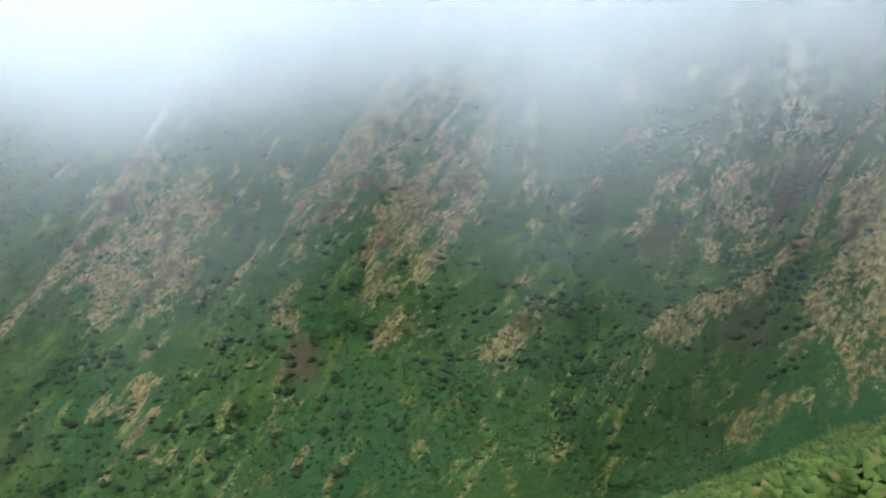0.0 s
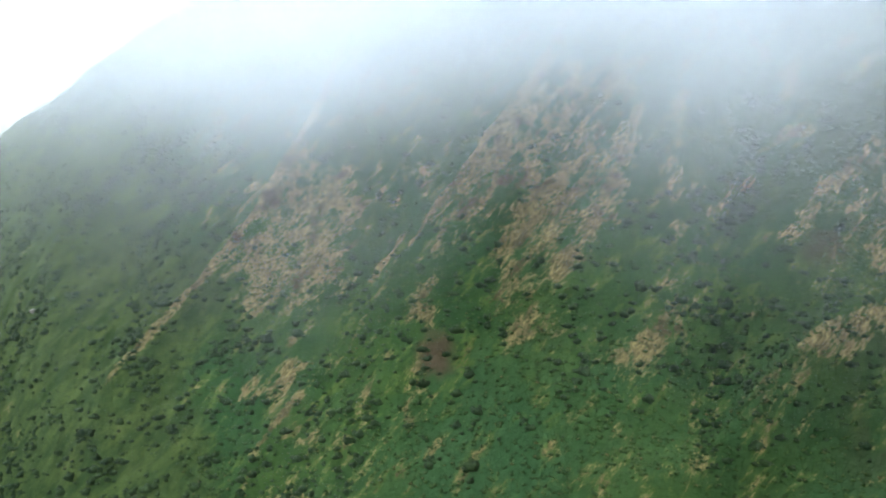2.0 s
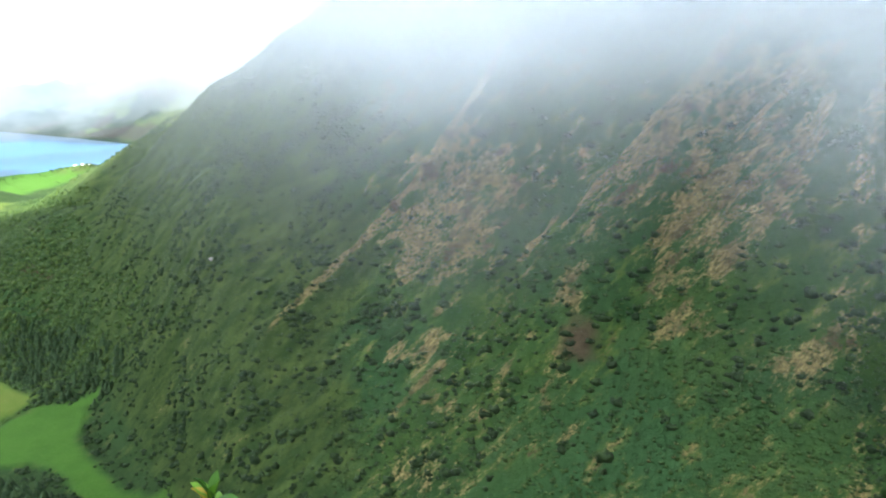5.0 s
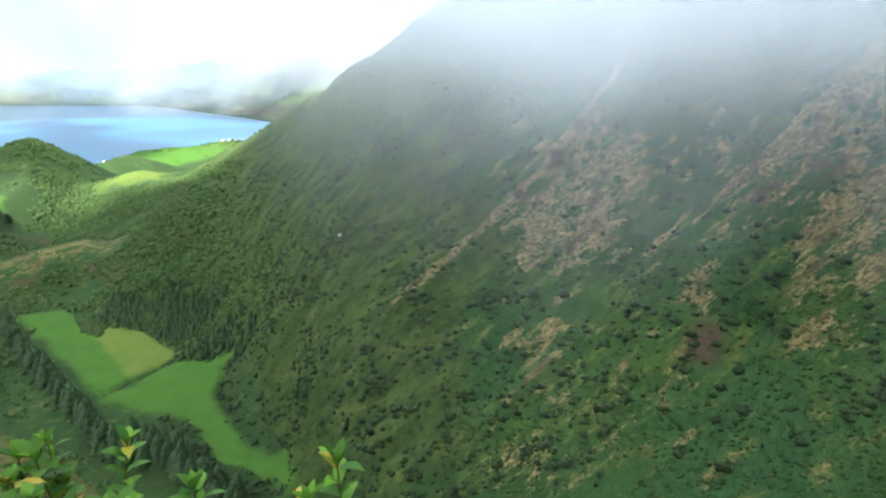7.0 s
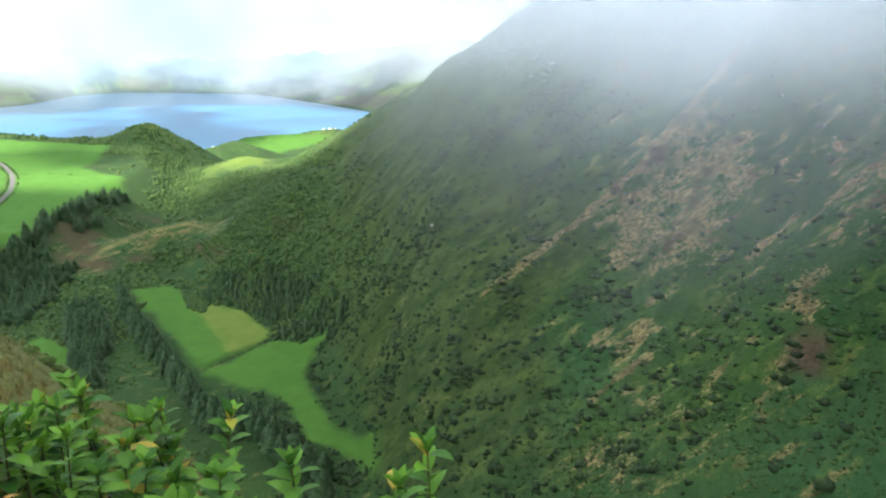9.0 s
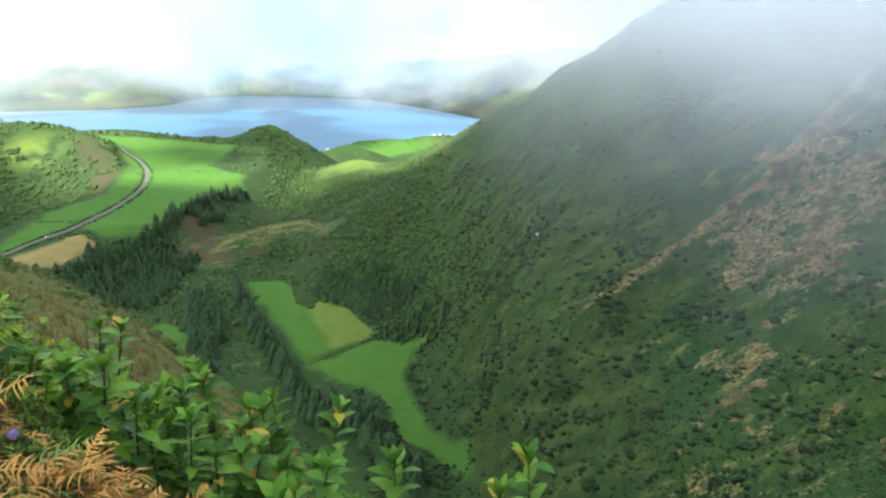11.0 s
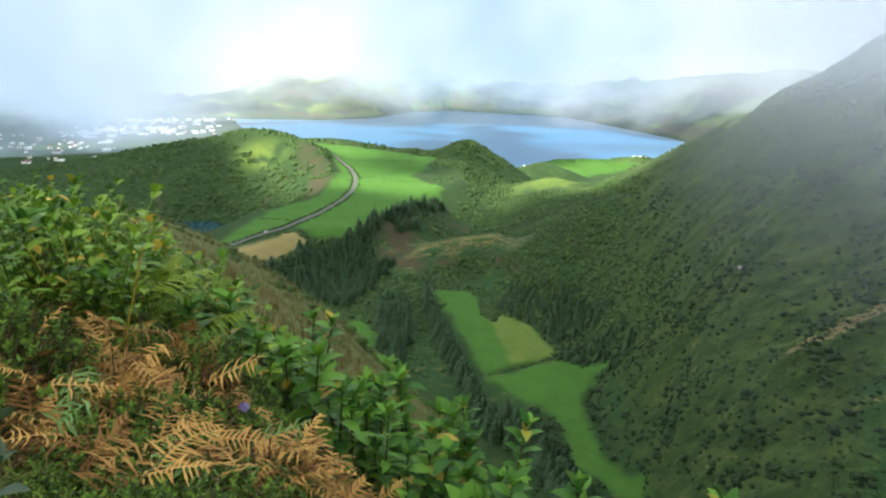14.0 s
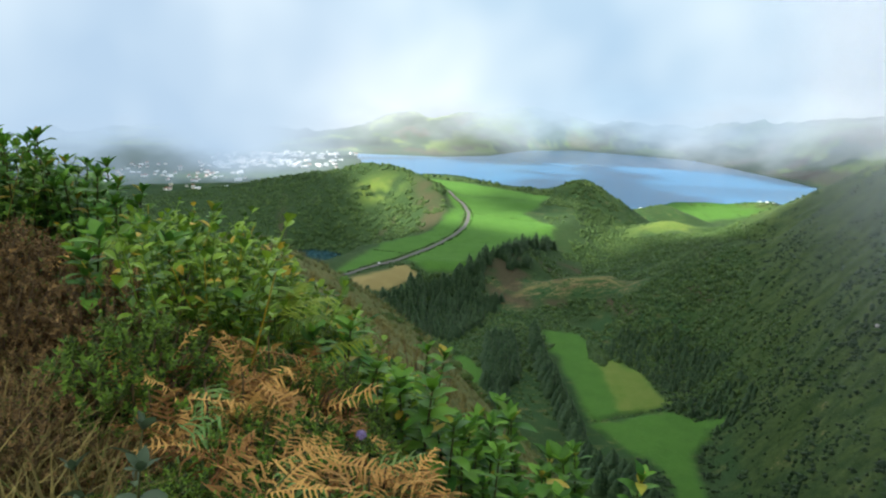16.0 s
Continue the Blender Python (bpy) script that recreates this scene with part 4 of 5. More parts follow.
th, rr = r.uniform(0, 2 * np.pi, 7200), np.sqrt(r.uniform(0, 372 ** 2, 7200))
x, y = CRATER[0] + rr * np.cos(th), CRATER[1] + rr * np.sin(th)
a_ = np.degrees(np.arctan2(-x, y))
ok = open_ground(x, y) & (a_ > 75.5) & ((np.hypot(x, y) > 1180) | (rr < 322)) & (np.hypot(x - TARN[0], y - TARN[1]) > 84) & ((a_ > 78.2) | (rr > 335) | (fbm(x, y, 25, 2, 38) > 0.25))
tall = fbm(x, y, 70, 3, 39)
wood_at(x[ok & (tall > 0)], y[ok & (tall > 0)], 5.5, 12)
wood_at(x[ok & (tall <= 0)], y[ok & (tall <= 0)], 3.5, 8)
for cen, rad, count, seed, lo, hi in (((65.4, 1470), 135, 1300, 7, 5, 10), ((61.8, 1380), 110, 160, 8, 4, 8), ((53, 1150), 170, 260, 9, 4, 8), ((60, 2050), 60, 90, 10, 4, 8), ((51.3, 2560), 80, 120, 14, 6, 11), ((55.5, 2480), 40, 25, 19, 5, 9), ((66, 1120), 110, 200, 12, 4, 9), ((57, 1050), 130, 420, 13, 3, 7), ((55.5, 1120), 130, 420, 20, 3, 7), ((59.5, 1200), 90, 260, 21, 3, 6)):
    q = np.random.RandomState(seed)
    t_, s_ = q.uniform(0, 2 * np.pi, count), rad * np.sqrt(q.uniform(0, 1, count))
    cx, cy = plan(*cen)
    x, y = cx + s_ * np.cos(t_), cy + s_ * np.sin(t_)
    ok = open_ground(x, y) & (fbm(x, y, 50, 2, 34) > -0.3)
    wood_at(x[ok], y[ok], lo, hi)
LOWLAND = [plan(*p) for p in ((84, 760), (80, 640), (70, 640), (60, 640), (50, 720), (52, 1150), (57, 1500), (62, 1500), (68, 1250), (74, 900), (80, 860))]
x, y = spread(LOWLAND, 6.4, 17)
ok = open_ground(x, y) & (fbm(x, y, 70, 3, 36) > -0.25) & (height(x, y) < 200)
wood_at(x[ok], y[ok], 3.5, 9)
FOOT = closer(outline((61.5, 19.2), (56.5, 23.3), (50.4, 23.8), (47.0, 20.5), (48.5, 14.5), (51.5, 11.6), (56, 12.5), (60, 14.5)), 0.99)
x, y = spread(FOOT, 6.0, 18)
ok = open_ground(x, y) & (fbm(x, y, 60, 3, 37) > -0.35)
wood_at(x[ok], y[ok], 3, 6.5)
shore_line = [plan(78.3, 1690), plan(76.4, 1680), plan(74.4, 1630), plan(72.2, 1590), plan(69.5, 1500), plan(66.5, 1470)]
for p, q in zip(shore_line, shore_line[1:]):
    n_ = int(math.dist(p, q) / 7)
    t_ = np.linspace(0, 1, n_)
    wood_at(p[0] + (q[0] - p[0]) * t_ + r.uniform(-5, 5, n_), p[1] + (q[1] - p[1]) * t_ + r.uniform(-5, 5, n_), 12, 19)
# thickets in the gully between the belts and round the pastures
GULLY = closer(outline((70.0, 20.5), (67.3, 20.8), (64.5, 25.8), (63.2, 29.5), (60, 32), (58, 36), (66, 33), (70.5, 28)), 0.93)
x, y = spread(GULLY, 8, 15)
ok = open_ground(x, y) & (fbm(x, y, 40, 2, 35) > -0.1)
wood_at(x[ok], y[ok], 2.5, 6)
x, y = spread(FOOT_WOOD, 6.0, 24)
ok = open_ground(x, y) & (fbm(x, y, 22, 2, 32) < 0.1)
wood_at(x[ok], y[ok], 3.5, 7)
hedge = [meet(62.2, 26.2), meet(58.6, 25.1), meet(56.0, 24.3), meet(53, 24.0), meet(50.8, 23.7)]
for p, q in zip(hedge, hedge[1:]):
    n_ = int(math.dist(p, q) / 3.2)
    t_ = np.linspace(0, 1, n_)
    wood_at(p[0] + (q[0] - p[0]) * t_ + r.uniform(-1.6, 1.6, n_), p[1] + (q[1] - p[1]) * t_ + r.uniform(-1.6, 1.6, n_), 1.6, 4.5)
ISLE = closer(outline((63.2, 19.9), (62.0, 20.2), (61.2, 21.2), (61.6, 21.9), (62.8, 21.3)), 0.99)
x, y = spread(ISLE, 2.2, 16)
wood_at(x, y, 3.5, 5.5)
q_ = np.random.RandomState(46)
for cen, rad, count in (((64.8, 880), 70, 120), ((57.4, 1335), 95, 300), ((62.0, 1480), 120, 200)):
    t_, s_ = q_.uniform(0, 2 * np.pi, count), rad * np.sqrt(q_.uniform(0, 1, count))
    x, y = plan(*cen)[0] + s_ * np.cos(t_), plan(*cen)[1] + s_ * np.sin(t_)
    for a, b, c in zip(x, y, height(x, y)):
        s = rng.uniform(1.2, 3.6)
        wood_rows.append((rng.randrange(5), a, b, c - 0.35 * s, rng.uniform(0, 6.28), s * 1.5, s, 0, 0))
me = stamp("broadleaf_woods", crowns, wood_rows, True)
me.materials.append(WOODS)
tagged(new("broadleaf_woods", me), "mixed green woods and hedges on crater walls and low hills", "woods", kind="stuff")

# ---------------------------------------------------------------- plants beside the lookout
HYDRANGEA = leaf_material("hydrangea_leaf", rgb(0.024, 0.088, 0.012), rgb(0.110, 0.245, 0.022), rgb(0.30, 0.24, 0.03), 0.48, 0.3, False)
UNDER_LEAF = leaf_material("undergrowth_leaf", rgb(0.026, 0.080, 0.008), rgb(0.175, 0.290, 0.022), rgb(0.40, 0.28, 0.03), 0.42, 0.3)
CREST_LEAF = leaf_material("crest_shrub_leaf", rgb(0.024, 0.070, 0.009), rgb(0.120, 0.210, 0.020), rgb(0.22, 0.19, 0.03), 0.42, 0.3)
STEM = bark_material("green_brown_stem", rgb(0.035, 0.048, 0.014), rgb(0.070, 0.060, 0.024))
DEAD_STEM = bark_material("dead_red_stem", rgb(0.060, 0.040, 0.022), rgb(0.13, 0.088, 0.048))
GREEN_FERN = leaf_material("green_bracken", rgb(0.062, 0.115, 0.008), rgb(0.170, 0.230, 0.018), None, 0.55, 0.3, False)
DEAD_FERN = leaf_material("dead_bracken", rgb(0.140, 0.062, 0.017), rgb(0.49, 0.285, 0.080), rgb(0.12, 0.22, 0.06), 0.7, 0.25, False)
HEATH = leaf_material("heath_sprig", rgb(0.009, 0.024, 0.003), rgb(0.100, 0.180, 0.012), rgb(0.050, 0.032, 0.010), 0.7, 0.15)
BROWN_HEATH = leaf_material("brown_heath_sprig", rgb(0.034, 0.020, 0.007), rgb(0.185, 0.112, 0.036), rgb(0.060, 0.080, 0.010), 0.8, 0.15)
STRAW = leaf_material("straw_grass", rgb(0.064, 0.053, 0.014), rgb(0.205, 0.163, 0.048), rgb(0.060, 0.085, 0.012), 0.75, 0.25)
GREY_LEAF = leaf_material("grey_green_leaf", rgb(0.034, 0.058, 0.028), rgb(0.064, 0.100, 0.050), None, 0.5, 0.2, False)
PETAL = leaf_material("violet_petal", rgb(0.16, 0.12, 0.26), rgb(0.28, 0.22, 0.38), None, 0.6, 0.3)


def leaf_mesh(length, width, curl, fold, mat, seed):
    """A pointed oval leaf, folded along its rib and curling down at the tip; grows along +y."""
    q = random.Random(seed)
    bm = bmesh.new()
    rows, steps_ = [], 5
    for k in range(steps_ + 1):
        u = k / steps_
        w = width * 0.5 * (math.sin(math.pi * min(1, u * 0.92 + 0.06)) ** 0.8) * (1 - 0.25 * u) if k < steps_ else 0.0015
        y, z = length * u * (1 - 0.12 * u * u * curl * 3), -curl * length * u * u
        wave = 0.05 * width * q.uniform(-1, 1)
        rows.append((bm.verts.new((-w, y, z + fold * w + wave)), bm.verts.new((0, y, z)), bm.verts.new((w, y, z + fold * w - wave))))
    for a, b in zip(rows, rows[1:]):
        bm.faces.new((a[0], a[1], b[1], b[0]))
        bm.faces.new((a[1], a[2], b[2], b[1]))
    for f in bm.faces:
        f.smooth = True
    return from_bm("leaf", bm, mat)


leaves = [leaf_mesh(0.105, 0.058, 0.25, 0.35, HYDRANGEA, 1), leaf_mesh(0.09, 0.048, 0.12, 0.5, HYDRANGEA, 2), leaf_mesh(0.118, 0.062, 0.4, 0.25, HYDRANGEA, 3), leaf_mesh(0.065, 0.032, 0.02, 0.6, HYDRANGEA, 4)]
grey_leaves = [leaf_mesh(0.052, 0.027, 0.2, 0.3, GREY_LEAF, 5), leaf_mesh(0.042, 0.022, 0.1, 0.3, GREY_LEAF, 6)]


def shoot(name, label, category, group, h, q, kinds, gap, spread_, rosette=True, stem_r=0.006, keep=0.085):
    """An upright leafy shoot: stem and opposite leaf pairs, with a rosette on top."""
    ob = thing(name, label, category, group)
    bend = (q.uniform(-0.09, 0.09) * h, q.uniform(-0.09, 0.09) * h)
    at = lambda u: Vector((bend[0] * u * u, bend[1] * u * u, h * u))
    bm = bmesh.new()
    tube(bm, [at(u) - (Vector((0, 0, 0.06)) if u == 0 else Vector()) for u in (0, 0.35, 0.7, 1)], (stem_r, stem_r * 0.85, stem_r * 0.7, stem_r * 0.45), 5)
    part("stem", from_bm("stem", bm, STEM), ob)
    z, turn, low = max(0.06, h * 0.12), q.uniform(0, 6.28), bmesh.new()
    while z < h - 0.01:
        for side in (0, math.pi):
            t = turn + side + q.uniform(-0.25, 0.25)
            lift = q.uniform(-15, 25) + 35 * (z / h) ** 4
            m = Matrix.LocRotScale(at(z / h), Euler((radians(lift), radians(q.uniform(-14, 14)), t), "XYZ"), [q.uniform(0.68, 1.05) * spread_] * 3)
            blade = kinds[q.randrange(min(3, len(kinds)))]
            if z < h - keep:
                n0 = len(low.verts)
                low.from_mesh(blade)
                low.verts.ensure_lookup_table()
                bmesh.ops.transform(low, matrix=m, verts=low.verts[n0:])
            else:
                part("leaf", blade, ob, m=m)
        turn += math.pi / 2 + q.uniform(-0.2, 0.2)
        z += gap * q.uniform(0.8, 1.3)
    if len(low.verts):
        part("lower_foliage", from_bm("lower_foliage", low, kinds[0].materials[0]), ob)
    if rosette:
        for k in range(5):
            m = Matrix.LocRotScale(at(1.0), Euler((radians(q.uniform(28, 68)), 0, turn + 1.257 * k + q.uniform(-0.2, 0.2)), "XYZ"), [q.uniform(0.75, 1.15) * spread_] * 3)
            part("leaf", kinds[-1 if k > 2 else 1], ob, m=m)
    return ob


def seat(bearing, dip, d):
    """Where a plant stands whose top is seen at that bearing and dip, d metres off, and how tall it is."""
    hd = d * math.cos(radians(dip))
    x, y = plan(bearing, hd)
    g = float(height(x, y))
    return float(x), float(y), g, EYE - d * math.sin(radians(dip)) - g


def plant_zone(makers, zone, q, lo, hi):
    """Fills a zone (bearings, dips of the tops, distances, how many) with copies of the plant nearest in height."""
    b0, b1, e0, e1, d0, d1, count = zone
    for _ in range(count):
        x, y, g, h = seat(q.uniform(b0, b1), q.uniform(e0, e1), q.uniform(d0, d1))
        h = min(max(h, lo), hi)
        put_plant(makers, x, y, g, h, q)


def put_plant(makers, x, y, g, h, q, turn=None, lean=7):
    near = sorted(makers, key=lambda m: abs(m[0] - h) * q.uniform(0.7, 1.3))[0]
    s = h / near[0]
    ts = max(0.8, min(1.25, s))
    m = Matrix.LocRotScale((x, y, g - 0.02), Euler((radians(q.uniform(-lean, lean)), radians(q.uniform(-lean, lean)), q.uniform(0, 6.28) if turn is None else turn)), (ts, ts, s))
    if not near[2]:
        near[1].matrix_basis = m
        near[2].append(1)
        return near[1]
    return place_copy(near[1], m)


q = random.Random(21)
HYD = "leafy green hydrangea shoot with broad glossy leaves on the bank"
hydrangeas = [(h, shoot("hydrangea_plant", HYD, "hydrangea", "hydrangeas on the bank", h, q, leaves, 0.031, s), []) for h, s in ((0.35, 0.85), (0.5, 0.9), (0.5, 1.0), (0.7, 1.0), (0.7, 0.9), (0.95, 1.0), (1.25, 1.0))]
BANK_LINE = [(58, 33.5), (62, 32), (66, 30.5), (70, 28), (76, 24.8), (82, 21.2), (85, 19.2), (88.6, 16.6), (92, 14.2), (96, 11.8), (101, 10.2), (105, 9.6)]
for b0, b1, d0, d1, deep, count in ((59, 72, 2.5, 3.3, 8, 48), (70, 86, 2.5, 3.5, 7, 76), (84, 98, 2.8, 4.0, 9, 26), (92, 103, 2.9, 4.2, 7, 20), (86, 99, 2.5, 3.2, 8.5, 12)):
    for _ in range(count):
        bearing = q.uniform(b0, b1)
        x, y, g, h = seat(bearing, float(by(BANK_LINE, bearing)) + deep * q.uniform(0, 1) ** 1.2, q.uniform(d0, d1))
        put_plant(hydrangeas, x, y, g, min(max(h, 0.3), 1.3), q)
for bearing, dip, d in ((61.9, 29.2, 3.1), (65.5, 30.0, 3.1), (51.4, 33.2, 2.9), (43.6, 34.5, 2.8), (37.6, 34.0, 2.9), (71.4, 25.6, 3.2), (83.3, 19.4, 3.2), (77.2, 21.9, 3.3), (103.0, 12.0, 2.5), (102.0, 13.2, 2.55), (103.6, 13.4, 2.5), (94.5, 10.4, 3.9), (88.7, 16.2, 3.4), (84.1, 20.6, 3.2),
                        (81.5, 19.9, 3.3), (82.4, 21.2, 3.2), (78.2, 26.2, 2.9), (74.3, 26.0, 3.0), (76.1, 21.8, 3.4), (72.6, 27.0, 3.0), (70.0, 26.8, 3.1), (68.6, 27.4, 3.0), (62.6, 28.4, 3.1), (60.2, 29.8, 3.0), (91.9, 13.7, 3.5), (82.2, 23.4, 2.9), (79.2, 27.8, 2.7), (72.1, 29.3, 2.8)):
    x, y, g, h = seat(bearing, dip, d)
    put_plant(hydrangeas, x, y, g, min(max(h, 0.5), 2.3), q, None, 3)

# one late violet flower head among the leaves
x, y, g, h = seat(82.2, 28.3, 1.9)
bm = bmesh.new()
for _ in range(26):
    t, e = q.uniform(0, 6.28), math.asin(q.uniform(-0.2, 1))
    c = Vector((math.cos(t) * math.cos(e), math.sin(t) * math.cos(e), math.sin(e) * 0.6)) * 0.013
    side = c.cross(Vector((0.3, 0.2, 1))).normalized() * 0.006
    up = side.cross(c).normalized() * 0.006
    bm.faces.new([bm.verts.new(c + side + up), bm.verts.new(c - side + up), bm.verts.new(c - side - up), bm.verts.new(c + side - up)])
flower = thing("hydrangea_flower", "small violet flower head on a thin stem", "flower")
flower.matrix_basis = pose(x, y, g)
part("flower_head", from_bm("flower_head", bm, PETAL), flower, m=pose(0, 0, h))
bm = bmesh.new()
tube(bm, [(0, 0, -0.03), (0.01, 0, h * 0.5), (0, 0, h)], (0.004, 0.003, 0.003), 5)
part("stem", from_bm("stem", bm, STEM), flower)


def frond_mesh(name, length, pairs, mat, q, limp, width):
    """A green bracken frond along +y: a rib with paired, tapering blades."""
    v, f = [], []

    def strip(p, d, n, w, droop, segs=3):
        base = len(v)
        ln = d.length
        side = d.cross(n).normalized()
        for k in range(segs + 1):
            u = k / segs
            c = p + d * u - Vector((0, 0, droop * ln * u * u))
            ww = w * (1 - 0.85 * u)
            v.append(tuple(c + side * ww))
            v.append(tuple(c - side * ww))
        for k in range(segs):
            a = base + 2 * k
            f.extend(((a, a + 1, a + 3), (a, a + 3, a + 2)))

    rib = lambda u: Vector((0, length * (u - 0.12 * u * u * limp), length * (0.25 * u - limp * 0.55 * u * u)))
    # the rib, one chain with a joint at every pair of blades
    joints = [0.0, 0.09] + [0.18 + 0.8 * k / pairs for k in range(pairs)] + [1.0]
    for u in joints:
        c, w = rib(u), 0.004 * (1 - 0.7 * u)
        v.extend(((c.x - w, c.y, c.z), (c.x + w, c.y, c.z)))
    for k in range(len(joints) - 1):
        f.extend(((2 * k, 2 * k + 1, 2 * k + 3), (2 * k, 2 * k + 3, 2 * k + 2)))
    for k in range(pairs):
        u = 0.18 + 0.8 * k / pairs
        ln = length * 0.36 * (1 - u) ** 0.7 + 0.02
        for s in (-1, 1):
            d = Vector((s * ln, ln * q.uniform(0.25, 0.6), ln * q.uniform(-0.15, 0.2)))
            f.append((2 * (k + 2) + (s > 0), len(v), len(v) + 1))
            strip(rib(u), d, Vector((q.uniform(-0.4, 0.4), q.uniform(-0.4, 0.4), 1)), width * q.uniform(0.7, 1.3), q.uniform(0.1, 0.35) * (1 + 2 * limp))
    me = tri_mesh(name, np.array(v), np.array(f, np.int32))
    me.materials.append(mat)
    return me


green_fronds = [frond_mesh("frond", 0.42, 14, GREEN_FERN, q, 0.5, 0.008) for _ in range(3)]
def feather_mesh(length, pairs, limp, q):
    """A withered frond along +y: a thin rib with two rows of straight narrow blades growing out of it."""
    v, f = [], []
    twist = q.uniform(-0.25, 0.25)
    rib = lambda u: Vector((length * twist * u * u, length * u * (1 - 0.15 * limp * u), length * (0.2 * u - 0.6 * limp * u * u)))
    n_j = 2 * pairs + 1
    for k in range(n_j):
        c, w = rib(k / (n_j - 1)), 0.0026 * (1 - 0.6 * k / n_j)
        v += [(c.x - w, c.y, c.z), (c.x + w, c.y, c.z)]
        if k:
            f += [(2 * k - 2, 2 * k - 1, 2 * k + 1), (2 * k - 2, 2 * k + 1, 2 * k)]
    for k in range(pairs):
        u = 0.06 + 0.9 * k / pairs
        ln = length * 0.40 * (1 - u) ** 0.45 * min(1, 0.5 + 2.2 * u)
        for s in (0, 1):
            if q.random() < 0.12:
                continue
            a, b = 4 * k + s, 4 * k + 2 + s
            root = (Vector(v[a]) + Vector(v[b])) / 2
            way = Vector(((2 * s - 1) * 0.93, q.uniform(0.1, 0.6), q.uniform(-0.7, 0.35))).normalized() * ln * q.uniform(0.65, 1.15)
            side = way.cross(Vector((q.uniform(-0.6, 0.6), q.uniform(-0.6, 0.6), 1))).normalized() * q.uniform(0.0022, 0.0038)
            mid, n = root + way * 0.5 + Vector((0, 0, 0.06 * ln)), len(v)
            v += list(map(tuple, (mid + side, mid - side, root + way - Vector((0, 0, 0.12 * ln)))))
            f += [(a, b, n), (a, n, n + 1), (n + 1, n, n + 2)]
    me = tri_mesh("frond", np.array(v), np.array(f, np.int32))
    me.materials.append(DEAD_FERN)
    return me


dead_fronds = [feather_mesh(ln, n_, l, q) for ln, n_, l in ((0.20, 15, 0.4), (0.23, 17, 0.9), (0.17, 13, 0.1), (0.22, 16, 1.3), (0.19, 14, 0.7), (0.15, 12, 0.5))]


def fern(name, label, group, fronds, count, h, q, up):
    ob = thing(name, label, "fern", group)
    for k in range(count):
        t = 6.283 * k / count + q.uniform(-0.5, 0.5)
        part("frond", fronds[q.randrange(len(fronds))], ob, m=Matrix.LocRotScale((q.uniform(-0.08, 0.08), q.uniform(-0.08, 0.08), h * q.uniform(0.5, 0.95)), Euler((radians(q.uniform(*up)), radians(q.uniform(-25, 25)), t)), [q.uniform(0.75, 1.1)] * 3))
    bm = bmesh.new()
    tube(bm, [(0, 0, -0.05), (0.01, 0, h * 0.5), (0, 0.01, h * 0.85)], (0.0035, 0.003, 0.002), 5)
    part("stalk", from_bm("stalk", bm, DEAD_STEM), ob)
    return ob


dead = [(h, fern("dead_bracken", "withered orange bracken fern collapsed over the bank", "dead bracken on the bank", dead_fronds, n_, h, q, (-35, 75)), []) for h, n_ in ((0.22, 8), (0.28, 9), (0.36, 9), (0.45, 8))]
for zone in ((91.5, 99, 20, 26.5, 1.75, 2.2, 12), (85, 91.5, 21, 24.5, 2.0, 2.4, 8), (90, 98, 17.5, 21, 2.1, 2.6, 6), (88, 97, 28, 32, 1.5, 1.75, 2), (78.5, 84, 28, 33.5, 1.6, 1.95, 10), (76.5, 83, 33, 38, 1.5, 1.85, 6), (84, 90.5, 29.5, 33.5, 1.5, 1.8, 4), (97.5, 104, 17.5, 22.5, 2.0, 2.5, 8),
             (89, 96, 15.5, 18.5, 2.5, 3.0, 6), (91, 95, 26.5, 30, 1.7, 1.9, 5), (56, 76, 35, 40, 1.8, 2.3, 12), (100, 108, 10, 17, 2.4, 3.1, 5), (96, 101, 24, 27, 1.8, 2.0, 4), (84, 89, 26, 28, 1.8, 2.1, 4)):
    plant_zone(dead, zone, q, 0.22, 0.6)
ferns = [(h, fern("green_fern", "fresh green bracken fern among hydrangeas", "green ferns on the bank", green_fronds, 6, h, q, (-8, 30)), []) for h in (0.4, 0.6)]
for zone in ((85, 97, 16, 21.5, 2.5, 3.4, 11), (95, 102, 13, 17, 2.8, 3.6, 7)):
    plant_zone(ferns, zone, q, 0.3, 0.7)


